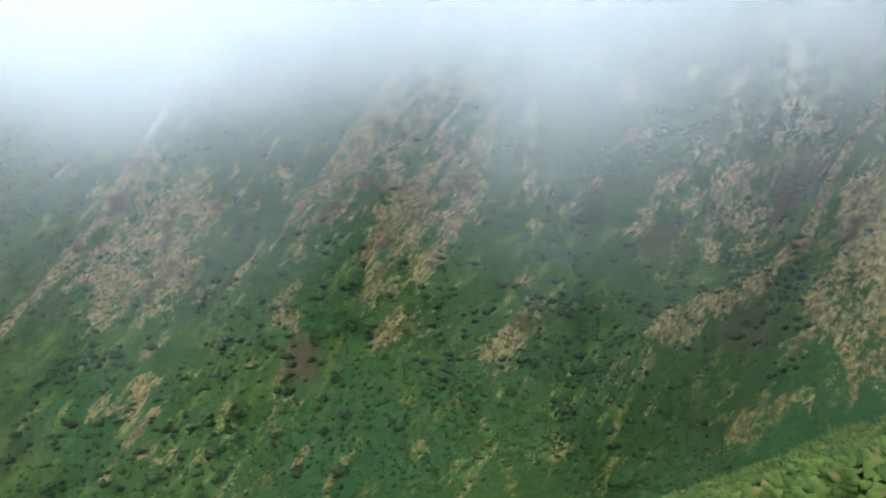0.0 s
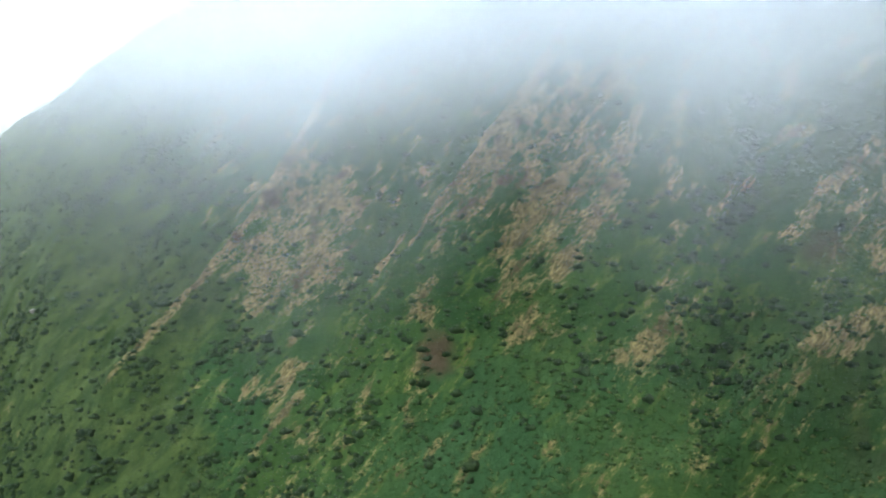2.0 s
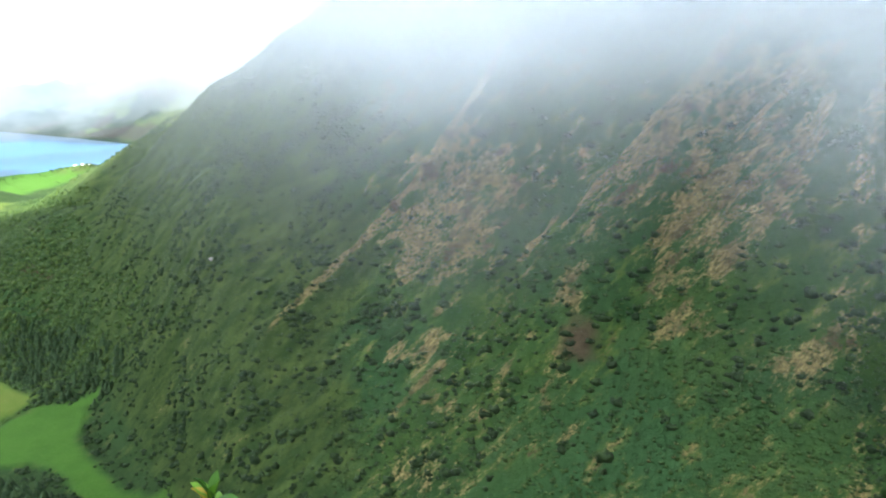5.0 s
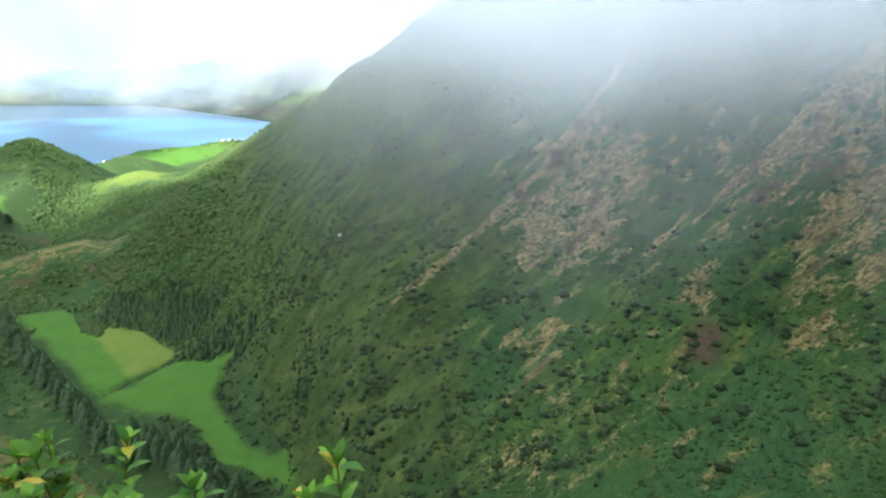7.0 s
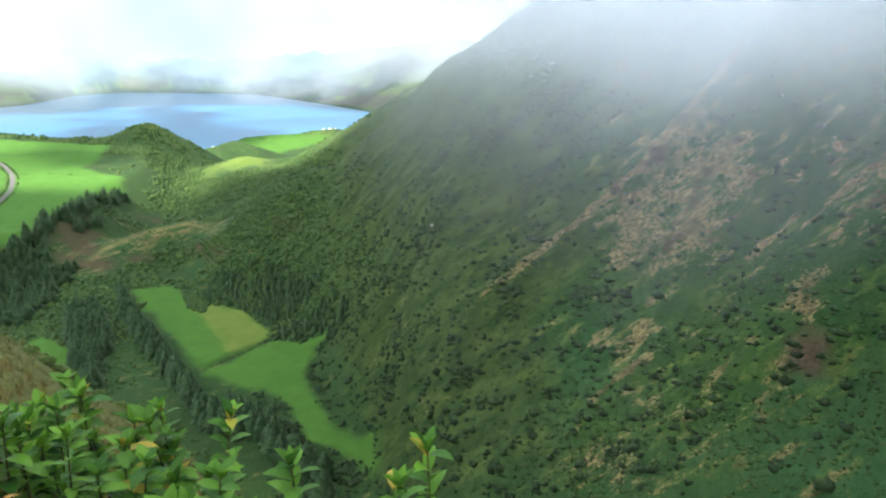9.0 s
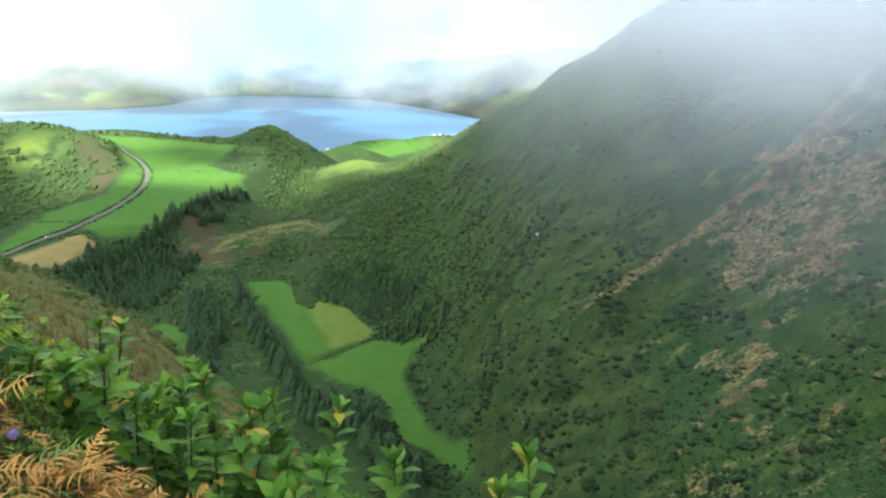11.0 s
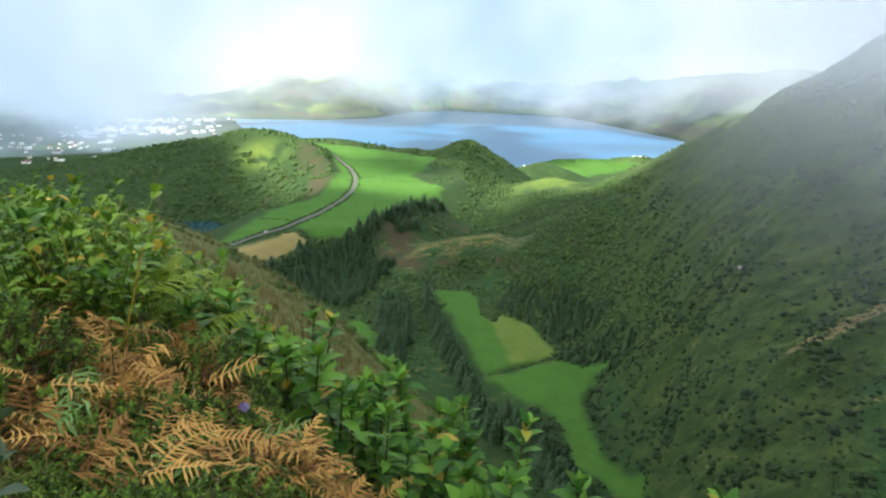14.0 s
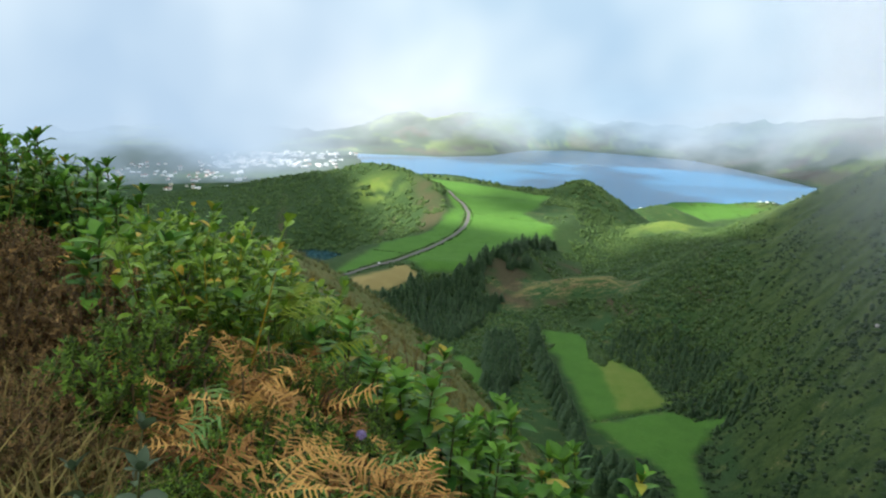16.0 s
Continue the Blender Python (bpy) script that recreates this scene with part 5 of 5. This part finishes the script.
def heath(name, label, mat, h, q, sprigs):
    """A low dense heath bush: woody twigs and a dome of upright sprigs with small scale leaves."""
    ob = thing(name, label, "shrub", "heath bushes on the bank")
    v, f = [], []
    for _ in range(sprigs):
        t, rr = q.uniform(0, 6.28), math.sqrt(q.uniform(0, 1)) * 0.26
        top = h * (1 - 0.55 * (rr / 0.26) ** 2) * q.uniform(0.75, 1.08)
        p = Vector((rr * math.cos(t), rr * math.sin(t), top))
        d = Vector((math.cos(t) * rr * 2.2 + q.uniform(-0.3, 0.3), math.sin(t) * rr * 2.2 + q.uniform(-0.3, 0.3), 1)).normalized()
        for k in range(4):
            c, a = p - d * 0.009 * k, q.uniform(0, 6.28)
            for m in range(3):
                s = d.cross(Vector((math.cos(a + 2.1 * m), math.sin(a + 2.1 * m), 0.2))).normalized()
                n = len(v)
                w = d.cross(s) * 0.0046
                tip = c + (s * 1.0 + d * 0.6) * q.uniform(0.009, 0.016)
                v += [tuple(c - w), tuple(c + w), tuple(tip)]
                f.append((n, n + 1, n + 2))
    me = tri_mesh("foliage", np.array(v), np.array(f, np.int32))
    me.materials.append(mat)
    part("foliage", me, ob)
    bm = bmesh.new()
    for _ in range(16):
        t, rr = q.uniform(0, 6.28), q.uniform(0.05, 0.22)
        e = Vector((rr * math.cos(t), rr * math.sin(t), h * (0.92 - 2.6 * rr * rr)))
        tube(bm, [(0, 0, -0.04), e * 0.5 + Vector((0, 0, 0.03)), e], (0.005, 0.004, 0.002), 4)
    part("twig_frame", from_bm("twig_frame", bm, DEAD_STEM), ob)
    # dark inner twigs close the bush
    sv, sf = bush_shape(q, 10, 2, 1.0)
    core = tri_mesh("inner_foliage", sv * np.array([0.46, 0.46, h * 0.85]), sf)
    core.materials.append(mat)
    part("inner_foliage", core, ob)
    return ob


green_heath = [(h, heath("heath_bush", "low dense dark green heath bush", HEATH, h, q, 420), []) for h in (0.26, 0.36)]
brown_heath = [(h, heath("brown_heath_bush", "dry brown heath bush fading to olive", BROWN_HEATH, h, q, 280), []) for h in (0.3, 0.45)]
for zone in ((85.5, 92, 25.5, 30.5, 1.75, 1.95, 10), (85, 102, 28.5, 34, 1.6, 1.9, 24), (85, 104, 33, 39, 1.4, 1.7, 18), (86.5, 95, 21.5, 26.5, 2.2, 2.5, 5), (99, 106, 15, 24, 2.0, 2.8, 7)):
    plant_zone(green_heath, zone, q, 0.22, 0.5)
for zone in ((102.5, 111, 7.5, 14, 2.8, 3.6, 22), (102, 111, 13, 20, 2.3, 2.9, 16), (97, 104, 18.5, 22, 2.2, 2.6, 7), (102, 112, 20, 30, 1.7, 2.2, 14)):
    plant_zone(brown_heath, zone, q, 0.25, 0.55)

# broadleaf shrub on the skyline, a sapling beside it, and a grey-leaved sprig in the heath
skyline = [(h, shoot("broadleaf_shrub", "bright green broadleaf shrub on the crest of the bank", "shrub", "shrubs on the crest", h, q, leaves, 0.032, 0.8, True, 0.006, 0.07), []) for h in (0.4, 0.6, 0.8)]
for zone in ((100.6, 103, 8.2, 10.5, 3.8, 4.8, 22), (102.5, 105.5, 6.6, 9.5, 3.8, 4.8, 34), (105, 109, 4.8, 8.5, 3.8, 4.8, 34), (108, 113, 3.5, 7, 3.8, 4.8, 12)):
    plant_zone(skyline, zone, q, 0.35, 1.1)
x, y, g, h = seat(100.6, 7.0, 4.6)
put_plant(skyline, x, y, g, h, q, None, 2)
grey = [(0.3, shoot("grey_leaved_sprig", "grey-green leafy sprig growing through heath", "sprig", "grey-leaved sprigs", 0.3, q, grey_leaves, 0.04, 1.0, True, 0.004), [])]
for bearing, dip, d in ((104.0, 26.6, 1.38), (102.2, 28.0, 1.36), (103.1, 29.0, 1.34), (104.8, 29.6, 1.34)):
    x, y, g, h = seat(bearing, dip, d)
    put_plant(grey, x, y, g, min(max(h, 0.2), 0.4), q, None, 25)

# a close tangle of leafy shoots between the larger plants
LOW_EDGE = [(54, 40), (64, 37), (76, 32.1), (82, 27), (86, 22.6), (91, 21.4), (96.3, 20.2), (100.5, 15.6), (102, 13), (104, 10)]
TOP_EDGE = [(54, 37), (58, 34.5), (64, 31.8), (69.3, 28.6), (74.3, 27.8), (79.3, 25.2), (83.2, 21.8), (86.9, 17.6), (92.1, 13.4), (97, 10.3), (101, 9.4), (104, 9.2)]
CREST_TOP = [(100, 9), (101.8, 7.4), (104.6, 5.3), (107.5, 3.8), (114, 1.5)]


def tangle(name, label, mat, b0, b1, d0, d1, count, top, low, leaf, per, seed):
    """Many thin shoots set with small folded leaves, filling the bank up to the line of their tops."""
    g_ = random.Random(seed)
    v, f = [], []
    for _ in range(count):
        b, d = g_.uniform(b0, b1), g_.uniform(d0, d1)
        x, y = plan(b, d)
        g = float(height(x, y))
        reach = EYE - d * math.tan(radians(float(by(top, b)))) - g
        h = min(0.8, reach * g_.uniform(0.4, 1.0))
        if h < 0.08 or math.degrees(math.atan2(EYE - g - 0.45 * h, d)) > float(by(low, b)) + g_.uniform(-1.0, 2.5):
            continue
        lean = Vector((g_.uniform(-0.45, 0.45), g_.uniform(-0.45, 0.45), 1)) * h
        foot, n = Vector((x, y, g - 0.02)), len(v)
        for u, w in ((0, 0.004), (1, 0.002)):
            c = foot + lean * u
            v += [(c.x + w, c.y, c.z), (c.x - w * 0.5, c.y + w, c.z), (c.x - w * 0.5, c.y - w, c.z)]
        for k in range(3):
            a, e = n + k, n + (k + 1) % 3
            f += [(a, e, e + 3), (a, e + 3, a + 3)]
        for k in range(per):
            u = 1 - (k / per) ** 1.2 * 0.6
            t, lift = 2.4 * k + g_.uniform(-0.4, 0.4), g_.uniform(-0.25, 0.75) + 0.35 * (k < 3)
            ln = leaf * g_.uniform(0.6, 1.5)
            out = Vector((math.cos(t) * math.cos(lift), math.sin(t) * math.cos(lift), math.sin(lift)))
            side = Vector((-math.sin(t), math.cos(t), g_.uniform(-0.3, 0.3))) * ln * g_.uniform(0.24, 0.32)
            c = foot + lean * u
            up = Vector((0, 0, ln * 0.1))
            n = len(v)
            v += list(map(tuple, (c, c + out * ln * 0.35, c + out * ln * 0.72 - up * 0.4, c + out * ln - up * 1.6, c + out * ln * 0.30 + side * 0.92 + up, c + out * ln * 0.66 + side * 0.8 + up * 0.5,
                                  c + out * ln * 0.30 - side * 0.92 + up, c + out * ln * 0.66 - side * 0.8 + up * 0.5)))
            for a in (4, 6):
                f += [(n, n + 1, n + a), (n + 1, n + a + 1, n + a), (n + 1, n + 2, n + a + 1), (n + 2, n + 3, n + a + 1)]
    me = tri_mesh(name, np.array(v), np.array(f, np.int32))
    me.materials.append(mat)
    return tagged(new(name, me), label, "undergrowth", kind="stuff")


tangle("bank_undergrowth", "close tangle of fresh green leafy shoots over the bank", UNDER_LEAF, 79, 104, 2.2, 4.4, 4200, TOP_EDGE, LOW_EDGE, 0.050, 15, 61)
tangle("crest_foliage", "dense small-leaved green foliage on the crest of the bank", CREST_LEAF, 100.5, 113, 3.6, 4.9, 1500, CREST_TOP, [(100, 12.5), (113, 9.5)], 0.042, 18, 62)

# bare reddish stems
clump = thing("dead_stem_clump", "bare reddish-brown dead stems standing on the bank", "dead plant", "dead stems on the bank")
for _ in range(9):
    bm = bmesh.new()
    a, b = q.uniform(-0.12, 0.12), q.uniform(-0.12, 0.12)
    k = q.uniform(0.6, 1.0)
    tube(bm, [(a * 0.4, b * 0.4, -0.05), (a, b, 0.4 * k), (a * 1.8 + 0.06, b * 1.8, k)], (0.005, 0.004, 0.002), 5)
    part("stem", from_bm("stem", bm, DEAD_STEM), clump)
stems = [(1.0, clump, [])]
for zone in ((76, 84, 20.5, 26, 2.8, 4.0, 14), (82, 88.5, 21.5, 25, 2.3, 2.8, 12), (99, 103, 13, 17, 2.4, 3.0, 5)):
    plant_zone(stems, zone, q, 0.35, 0.9)


def tuft_shape(q, blades, wide, flop):
    v, f = [], []
    for _ in range(blades):
        t, l = q.uniform(0, 6.28), q.uniform(0.6, 1.0)
        o = Vector((q.uniform(-0.15, 0.15), q.uniform(-0.15, 0.15), 0))
        s = Vector((-math.sin(t), math.cos(t), 0)) * wide
        out = Vector((math.cos(t), math.sin(t), 0)) * q.uniform(0.2, flop)
        n = len(v)
        v += [tuple(o - s), tuple(o + s), tuple(o + out * 0.4 + Vector((0, 0, l * 0.65)) - s * 0.7), tuple(o + out * 0.4 + Vector((0, 0, l * 0.65)) + s * 0.7), tuple(o + out + Vector((0, 0, l * q.uniform(0.55, 1.0))))]
        f += [(n, n + 1, n + 3), (n, n + 3, n + 2), (n + 2, n + 3, n + 4)]
    return np.array(v, float), np.array(f, np.int32)


tufts = [tuft_shape(q, 16, 0.012, 0.8) for _ in range(4)]
coarse = [tuft_shape(q, 9, 0.034, 0.9) for _ in range(4)]
r = np.random.RandomState(31)
a_, d_ = r.uniform(36, 118, 3400), 1.2 * (16 / 1.2) ** r.uniform(0, 1, 3400)
x, y = plan(a_, d_)
z = height(x, y)
rows = [(rng.randrange(4), a, b, c - 0.03, rng.uniform(0, 6.28), s, s * rng.uniform(0.7, 1.1), 0, 0) for a, b, c, s in zip(x, y, z, r.uniform(0.14, 0.34, len(x)))]
a_, d_ = r.uniform(97, 114, 700), r.uniform(1.5, 3.4, 700)
x, y = plan(a_, d_)
z = height(x, y)
rows += [(rng.randrange(4), a, b, c - 0.03, rng.uniform(0, 6.28), s * 0.8, s, 0, 0) for a, b, c, s in zip(x, y, z, r.uniform(0.20, 0.36, len(x)))]
me = stamp("straw_grass", tufts, rows)
me.materials.append(STRAW)
tagged(new("straw_grass", me), "dry straw-coloured grass matted over the bank", "grass", kind="stuff")
a_ = r.uniform(60, 112, 5200)
d_ = 14 * (200 / 14) ** r.uniform(0, 1, 5200)
x, y = plan(a_, d_)
z = height(x, y)
size = np.clip(d_ * 0.010, 0.22, 1.1) * r.uniform(0.6, 1.3, len(x))
HILL_GRASS = leaf_material("olive_hill_grass", rgb(0.042, 0.054, 0.013), rgb(0.128, 0.122, 0.036), rgb(0.055, 0.085, 0.018), 0.8, 0.25)
me = stamp("hill_grass", coarse, [(rng.randrange(4), a, b, c - 0.05, rng.uniform(0, 6.28), s * 1.2, s * 0.8, 0, 0) for a, b, c, s in zip(x, y, z, size)])
me.materials.append(HILL_GRASS)
tagged(new("hill_grass", me), "olive and straw grass tussocks on the near slopes", "grass", kind="stuff")
a_ = np.concatenate([r.uniform(62, 100, 300), r.uniform(-40, -16, 1500)])
d_ = np.concatenate([r.uniform(40, 190, 300), 10 * (65 / 10) ** r.uniform(0, 1, 1500)])
x, y = plan(a_, d_)
ok = fbm(x, y, 14, 3, 91) > -0.1
x, y = x[ok], y[ok]
z = height(x, y)
fine_bushes = [bush_shape(q, 110, 1, 0.8, 0.75, 0.2) for _ in range(4)]
me = stamp("near_slope_shrubs", fine_bushes, [(rng.randrange(4), a, b, c - 0.1, rng.uniform(0, 6.28), s, s * 0.7, 0, 0) for a, b, c, s in zip(x, y, z, r.uniform(0.5, 1.5, len(x)))], True)
me.materials.append(FERNS)
tagged(new("near_slope_shrubs", me), "yellow-green low shrubs and fern on the near grassy spur", "shrubs", kind="stuff")

a_, d_ = r.uniform(-40, -14, 3000), 16 * (75 / 16) ** r.uniform(0, 1, 3000)
x, y = plan(a_, d_)
z = height(x, y)
me = stamp("spur_grass", coarse, [(rng.randrange(4), a, b, c - 0.05, rng.uniform(0, 6.28), s * 1.3, s, 0, 0) for a, b, c, s in zip(x, y, z, np.clip(d_ * 0.012, 0.25, 0.8) * r.uniform(0.6, 1.3, len(x)))])
me.materials.append(FERNS)
tagged(new("spur_grass", me), "yellow-green rough grass and fern on the near spur", "grass", kind="stuff")

# ---------------------------------------------------------------- road, hedges along it, car, town
ASPHALT = Nodes("asphalt")
grain = ASPHALT.noise(1.2, 5, 0.7)
ASPHALT.surface(ASPHALT.mix(grain, rgb(0.060, 0.058, 0.054), rgb(0.10, 0.098, 0.092)), 0.85, ASPHALT.bump(grain, 0.3, 0.05), 0.2)


def smooth_line(pts, n):
    """A rounded line through pts."""
    out, p = [], [Vector(pts[0])] + [Vector(a) for a in pts] + [Vector(pts[-1])]
    for a, b, c, d in zip(p, p[1:], p[2:], p[3:]):
        for k in range(n):
            t = k / n
            out.append(0.5 * (2 * b + (c - a) * t + (2 * a - 5 * b + 4 * c - d) * t * t + (3 * b - a - 3 * c + d) * t ** 3))
    return out + [Vector(pts[-1])]


def ribbon(name, line, half, lift, mat, label):
    """A road of that half width laid over the land, with low shoulders."""
    bm = bmesh.new()
    prev = None
    for k, p in enumerate(line):
        t = (line[min(k + 1, len(line) - 1)] - line[max(k - 1, 0)]).normalized()
        n = Vector((-t.y, t.x))
        row = []
        z0 = max(float(height(*(p + n * s))) for s in (-half, 0, half))
        for s, dz in ((-half - 1.2, -1.6), (-half, 0), (0, 0.08), (half, 0), (half + 1.2, -1.6)):
            q_ = p + n * s
            row.append(bm.verts.new((q_.x, q_.y, z0 + lift + dz)))
        if prev:
            for a in range(4):
                bm.faces.new((prev[a], prev[a + 1], row[a + 1], row[a]))
        prev = row
    ob = new(name, from_bm(name, bm, mat))
    return tagged(ob, label, "road", kind="structure")


road_line = smooth_line(ROAD, 10)
ribbon("road", road_line, 2.7, 0.5, ASPHALT.mat, "narrow grey country road curving over the plateau")

hedge_rows = []
for side in (-1, 1):
    for k in range(1, len(road_line) - 1):
        t = (road_line[k + 1] - road_line[k - 1]).normalized()
        n = Vector((-t.y, t.x)) * side
        for m in range(3):
            if rng.random() < (0.75 if side > 0 else 0.5):
                p = road_line[k] + n * rng.uniform(5.6, 7.0) + (road_line[k + 1] - road_line[k]) * (m / 3)
                s = rng.uniform(2.0, 4.2)
                hedge_rows.append((rng.randrange(5), p.x, p.y, float(height(p.x, p.y)) - 0.3, rng.uniform(0, 6.28), s * 1.3, s, 0, 0))
for line in ([meet(76.6, 8.9), meet(72.5, 9.4), meet(69.0, 9.5)], [meet(73.6, 10.6), meet(70.5, 10.9), meet(67.5, 11.0)], [plan(57.6, 2300), plan(54.8, 2420), plan(52.6, 2500)], [plan(56.4, 2480), plan(55.2, 2330), plan(54.6, 2260)], [plan(53.9, 2550), plan(53.2, 2420), plan(52.6, 2360)], [plan(51.4, 2590), plan(51.0, 2480)], [meet(81.2, 13.8), meet(78.5, 14.1)], [meet(79.0, 14.8), meet(77.5, 15.8), meet(79.8, 17.0)]):
    pts = smooth_line(line, 14)
    for p in pts:
        if rng.random() < 0.8:
            s = rng.uniform(1.4, 3.0)
            hedge_rows.append((rng.randrange(5), p.x + rng.uniform(-1, 1), p.y + rng.uniform(-1, 1), float(height(p.x, p.y)) - 0.3, rng.uniform(0, 6.28), s * 1.5, s, 0, 0))
me = stamp("field_hedges", crowns, hedge_rows, True)
me.materials.append(WOODS)
tagged(new("field_hedges", me), "dark low hedges along the road and between pastures", "hedge", kind="stuff")


def plain(name, color, rough=0.6, spec=0.3, scale=3.0, vary=0.12):
    n = Nodes(name)
    return n.surface(n.mix(n.noise(scale, 4), color, rgb(*(c * (1 - vary) for c in color[:3]))), rough, None, spec)


WHITE_WALL, CREAM_WALL = plain("whitewash", rgb(0.80, 0.79, 0.76)), plain("cream_render", rgb(0.66, 0.60, 0.48))
ROOF_RED, ROOF_GREY, ROOF_PALE = plain("clay_roof", rgb(0.26, 0.10, 0.055), 0.85), plain("grey_roof", rgb(0.22, 0.22, 0.23), 0.8), plain("pale_sheet_roof", rgb(0.62, 0.63, 0.64), 0.5)
WINDOW = plain("dark_window", rgb(0.03, 0.035, 0.04), 0.15, 0.5)
CAR_PAINT, RUBBER, CAR_GLASS = plain("white_car_paint", rgb(0.78, 0.78, 0.78), 0.25, 0.5), plain("tyre_rubber", rgb(0.02, 0.02, 0.02), 0.9), plain("car_glass", rgb(0.02, 0.025, 0.03), 0.08, 0.5)


def box(bm, x0, x1, y0, y1, z0, z1, taper=0.0):
    v = [bm.verts.new((x, y, z)) for z, k in ((z0, 0), (z1, taper)) for x, y in ((x0 + k, y0 + k), (x1 - k, y0 + k), (x1 - k, y1 - k), (x0 + k, y1 - k))]
    for f in ((0, 3, 2, 1), (4, 5, 6, 7), (0, 1, 5, 4), (1, 2, 6, 5), (2, 3, 7, 6), (3, 0, 4, 7)):
        bm.faces.new([v[k] for k in f])


def house(name, label, w, l, h, roof_h, wall_mat, roof_mat, group):
    ob = thing(name, label, "house", group)
    bm = bmesh.new()
    box(bm, -w / 2, w / 2, -l / 2, l / 2, -2.0, h)
    part("wall", from_bm("wall", bm, wall_mat), ob)
    bm = bmesh.new()
    e = 0.4
    a = [bm.verts.new(p) for p in ((-w / 2 - e, -l / 2 - e, h), (w / 2 + e, -l / 2 - e, h), (w / 2 + e, l / 2 + e, h), (-w / 2 - e, l / 2 + e, h), (0, -l / 2 - e, h + roof_h), (0, l / 2 + e, h + roof_h))]
    for f in ((0, 1, 4), (1, 2, 5, 4), (2, 3, 5), (3, 0, 4, 5), (0, 3, 2, 1)):
        bm.faces.new([a[k] for k in f])
    part("roof", from_bm("roof", bm, roof_mat), ob)
    return ob


TOWN = "houses of the lakeside village"
models = [house("village_house", "small white village house with clay tile roof", 9, 12, 5.5, 2.6, WHITE_WALL, ROOF_RED, TOWN),
          house("village_house", "long white village house with pale sheet roof", 10, 18, 5, 2.2, WHITE_WALL, ROOF_PALE, TOWN),
          house("village_house", "cream village house with grey roof", 9, 13, 6.5, 2.4, CREAM_WALL, ROOF_GREY, TOWN),
          house("village_house", "large white hall with pale low roof", 13, 24, 6, 2.4, WHITE_WALL, ROOF_PALE, TOWN)]
used = set()
made_houses = 0
q = random.Random(77)
while made_houses < 230:
    if q.random() < 0.62:
        b, d = q.gauss(88.8, 2.6), q.uniform(3080, 3700)
    else:
        b, d = q.uniform(91, 104), q.uniform(2500, 3300)
    x, y = plan(b, d)
    g = float(height(x, y))
    if g < 3 or np.hypot(x - CRATER[0], y - CRATER[1]) < 470:
        continue
    k = q.choice((0, 1, 1, 3, 3, 3)) if b < 94 else q.choice((0, 0, 1, 2))
    s = q.uniform(0.8, 1.3)
    m = Matrix.LocRotScale((x, y, g), Euler((0, 0, q.uniform(0, 3.14))), (s, s, s))
    if k in used:
        place_copy(models[k], m)
    else:
        models[k].matrix_basis = m
        used.add(k)
    made_houses += 1
for b, d in ((59.9, 2060), (50.9, 2555), (51.4, 2560), (50.5, 2545)):
    x, y = plan(b, d)
    place_copy(models[1], Matrix.LocRotScale((x, y, float(height(x, y))), Euler((0, 0, q.uniform(0, 3.14))), (0.55, 0.55, 0.55)))

# a white car on the road
k_car = 20
at_, dir_ = road_line[k_car], (road_line[k_car + 1] - road_line[k_car]).normalized()
side_ = Vector((-dir_.y, dir_.x))
car = thing("car", "small white car standing on the country road", "car")
bm = bmesh.new()
box(bm, -2.1, 2.1, -0.88, 0.88, 0.35, 0.95, 0.06)
part("body", from_bm("body", bm, CAR_PAINT), car)
bm = bmesh.new()
box(bm, -1.5, 0.95, -0.8, 0.8, 0.95, 1.3, 0.22)
part("window_band", from_bm("window_band", bm, CAR_GLASS), car)
bm = bmesh.new()
box(bm, -1.3, 0.72, -0.62, 0.62, 1.3, 1.42, 0.08)
part("roof", from_bm("roof", bm, CAR_PAINT), car)
bm = bmesh.new()
bmesh.ops.create_cone(bm, cap_ends=True, segments=16, radius1=0.32, radius2=0.32, depth=0.2, matrix=pose(0, 0, 0, 90))
wheel_me = from_bm("wheel", bm, RUBBER)
for sx in (-1.3, 1.3):
    for sy in (-0.82, 0.82):
        part("wheel", wheel_me, car, m=pose(sx, sy, 0.32))
z_road = max(float(height(*(at_ + side_ * s))) for s in (-3.7, 0, 3.7)) + 0.55
car.matrix_basis = Matrix.LocRotScale((at_.x + side_.x * 2, at_.y + side_.y * 2, z_road), Euler((0, 0, math.atan2(dir_.y, dir_.x))), None)

# a pale boulder on the shoulder of the mountain
bm = bmesh.new()
bmesh.ops.create_icosphere(bm, subdivisions=3, radius=1.0)
for v_ in bm.verts:
    v_.co *= 1 + 0.35 * noise.noise(v_.co * 1.7) + 0.12 * noise.noise(v_.co * 5.0)
    v_.co = Vector((v_.co.x * 1.5, v_.co.y * 1.1, v_.co.z * 1.1 + 0.5))
n_ = Nodes("pale_rock")
grain = n_.noise(1.6, 5, 0.65)
n_.surface(n_.mix(grain, rgb(0.16, 0.14, 0.13), rgb(0.46, 0.43, 0.41)), 0.9, n_.bump(grain, 0.6, 0.3), 0.2)
boulder = tagged(new("boulder", from_bm("boulder", bm, n_.mat)), "pale grey weathered boulder among heath on the slope", "rock")
x, y = meet(42.6, 16.3)
boulder.matrix_basis = pose(x, y, float(height(x, y)), 0, 0, 40)
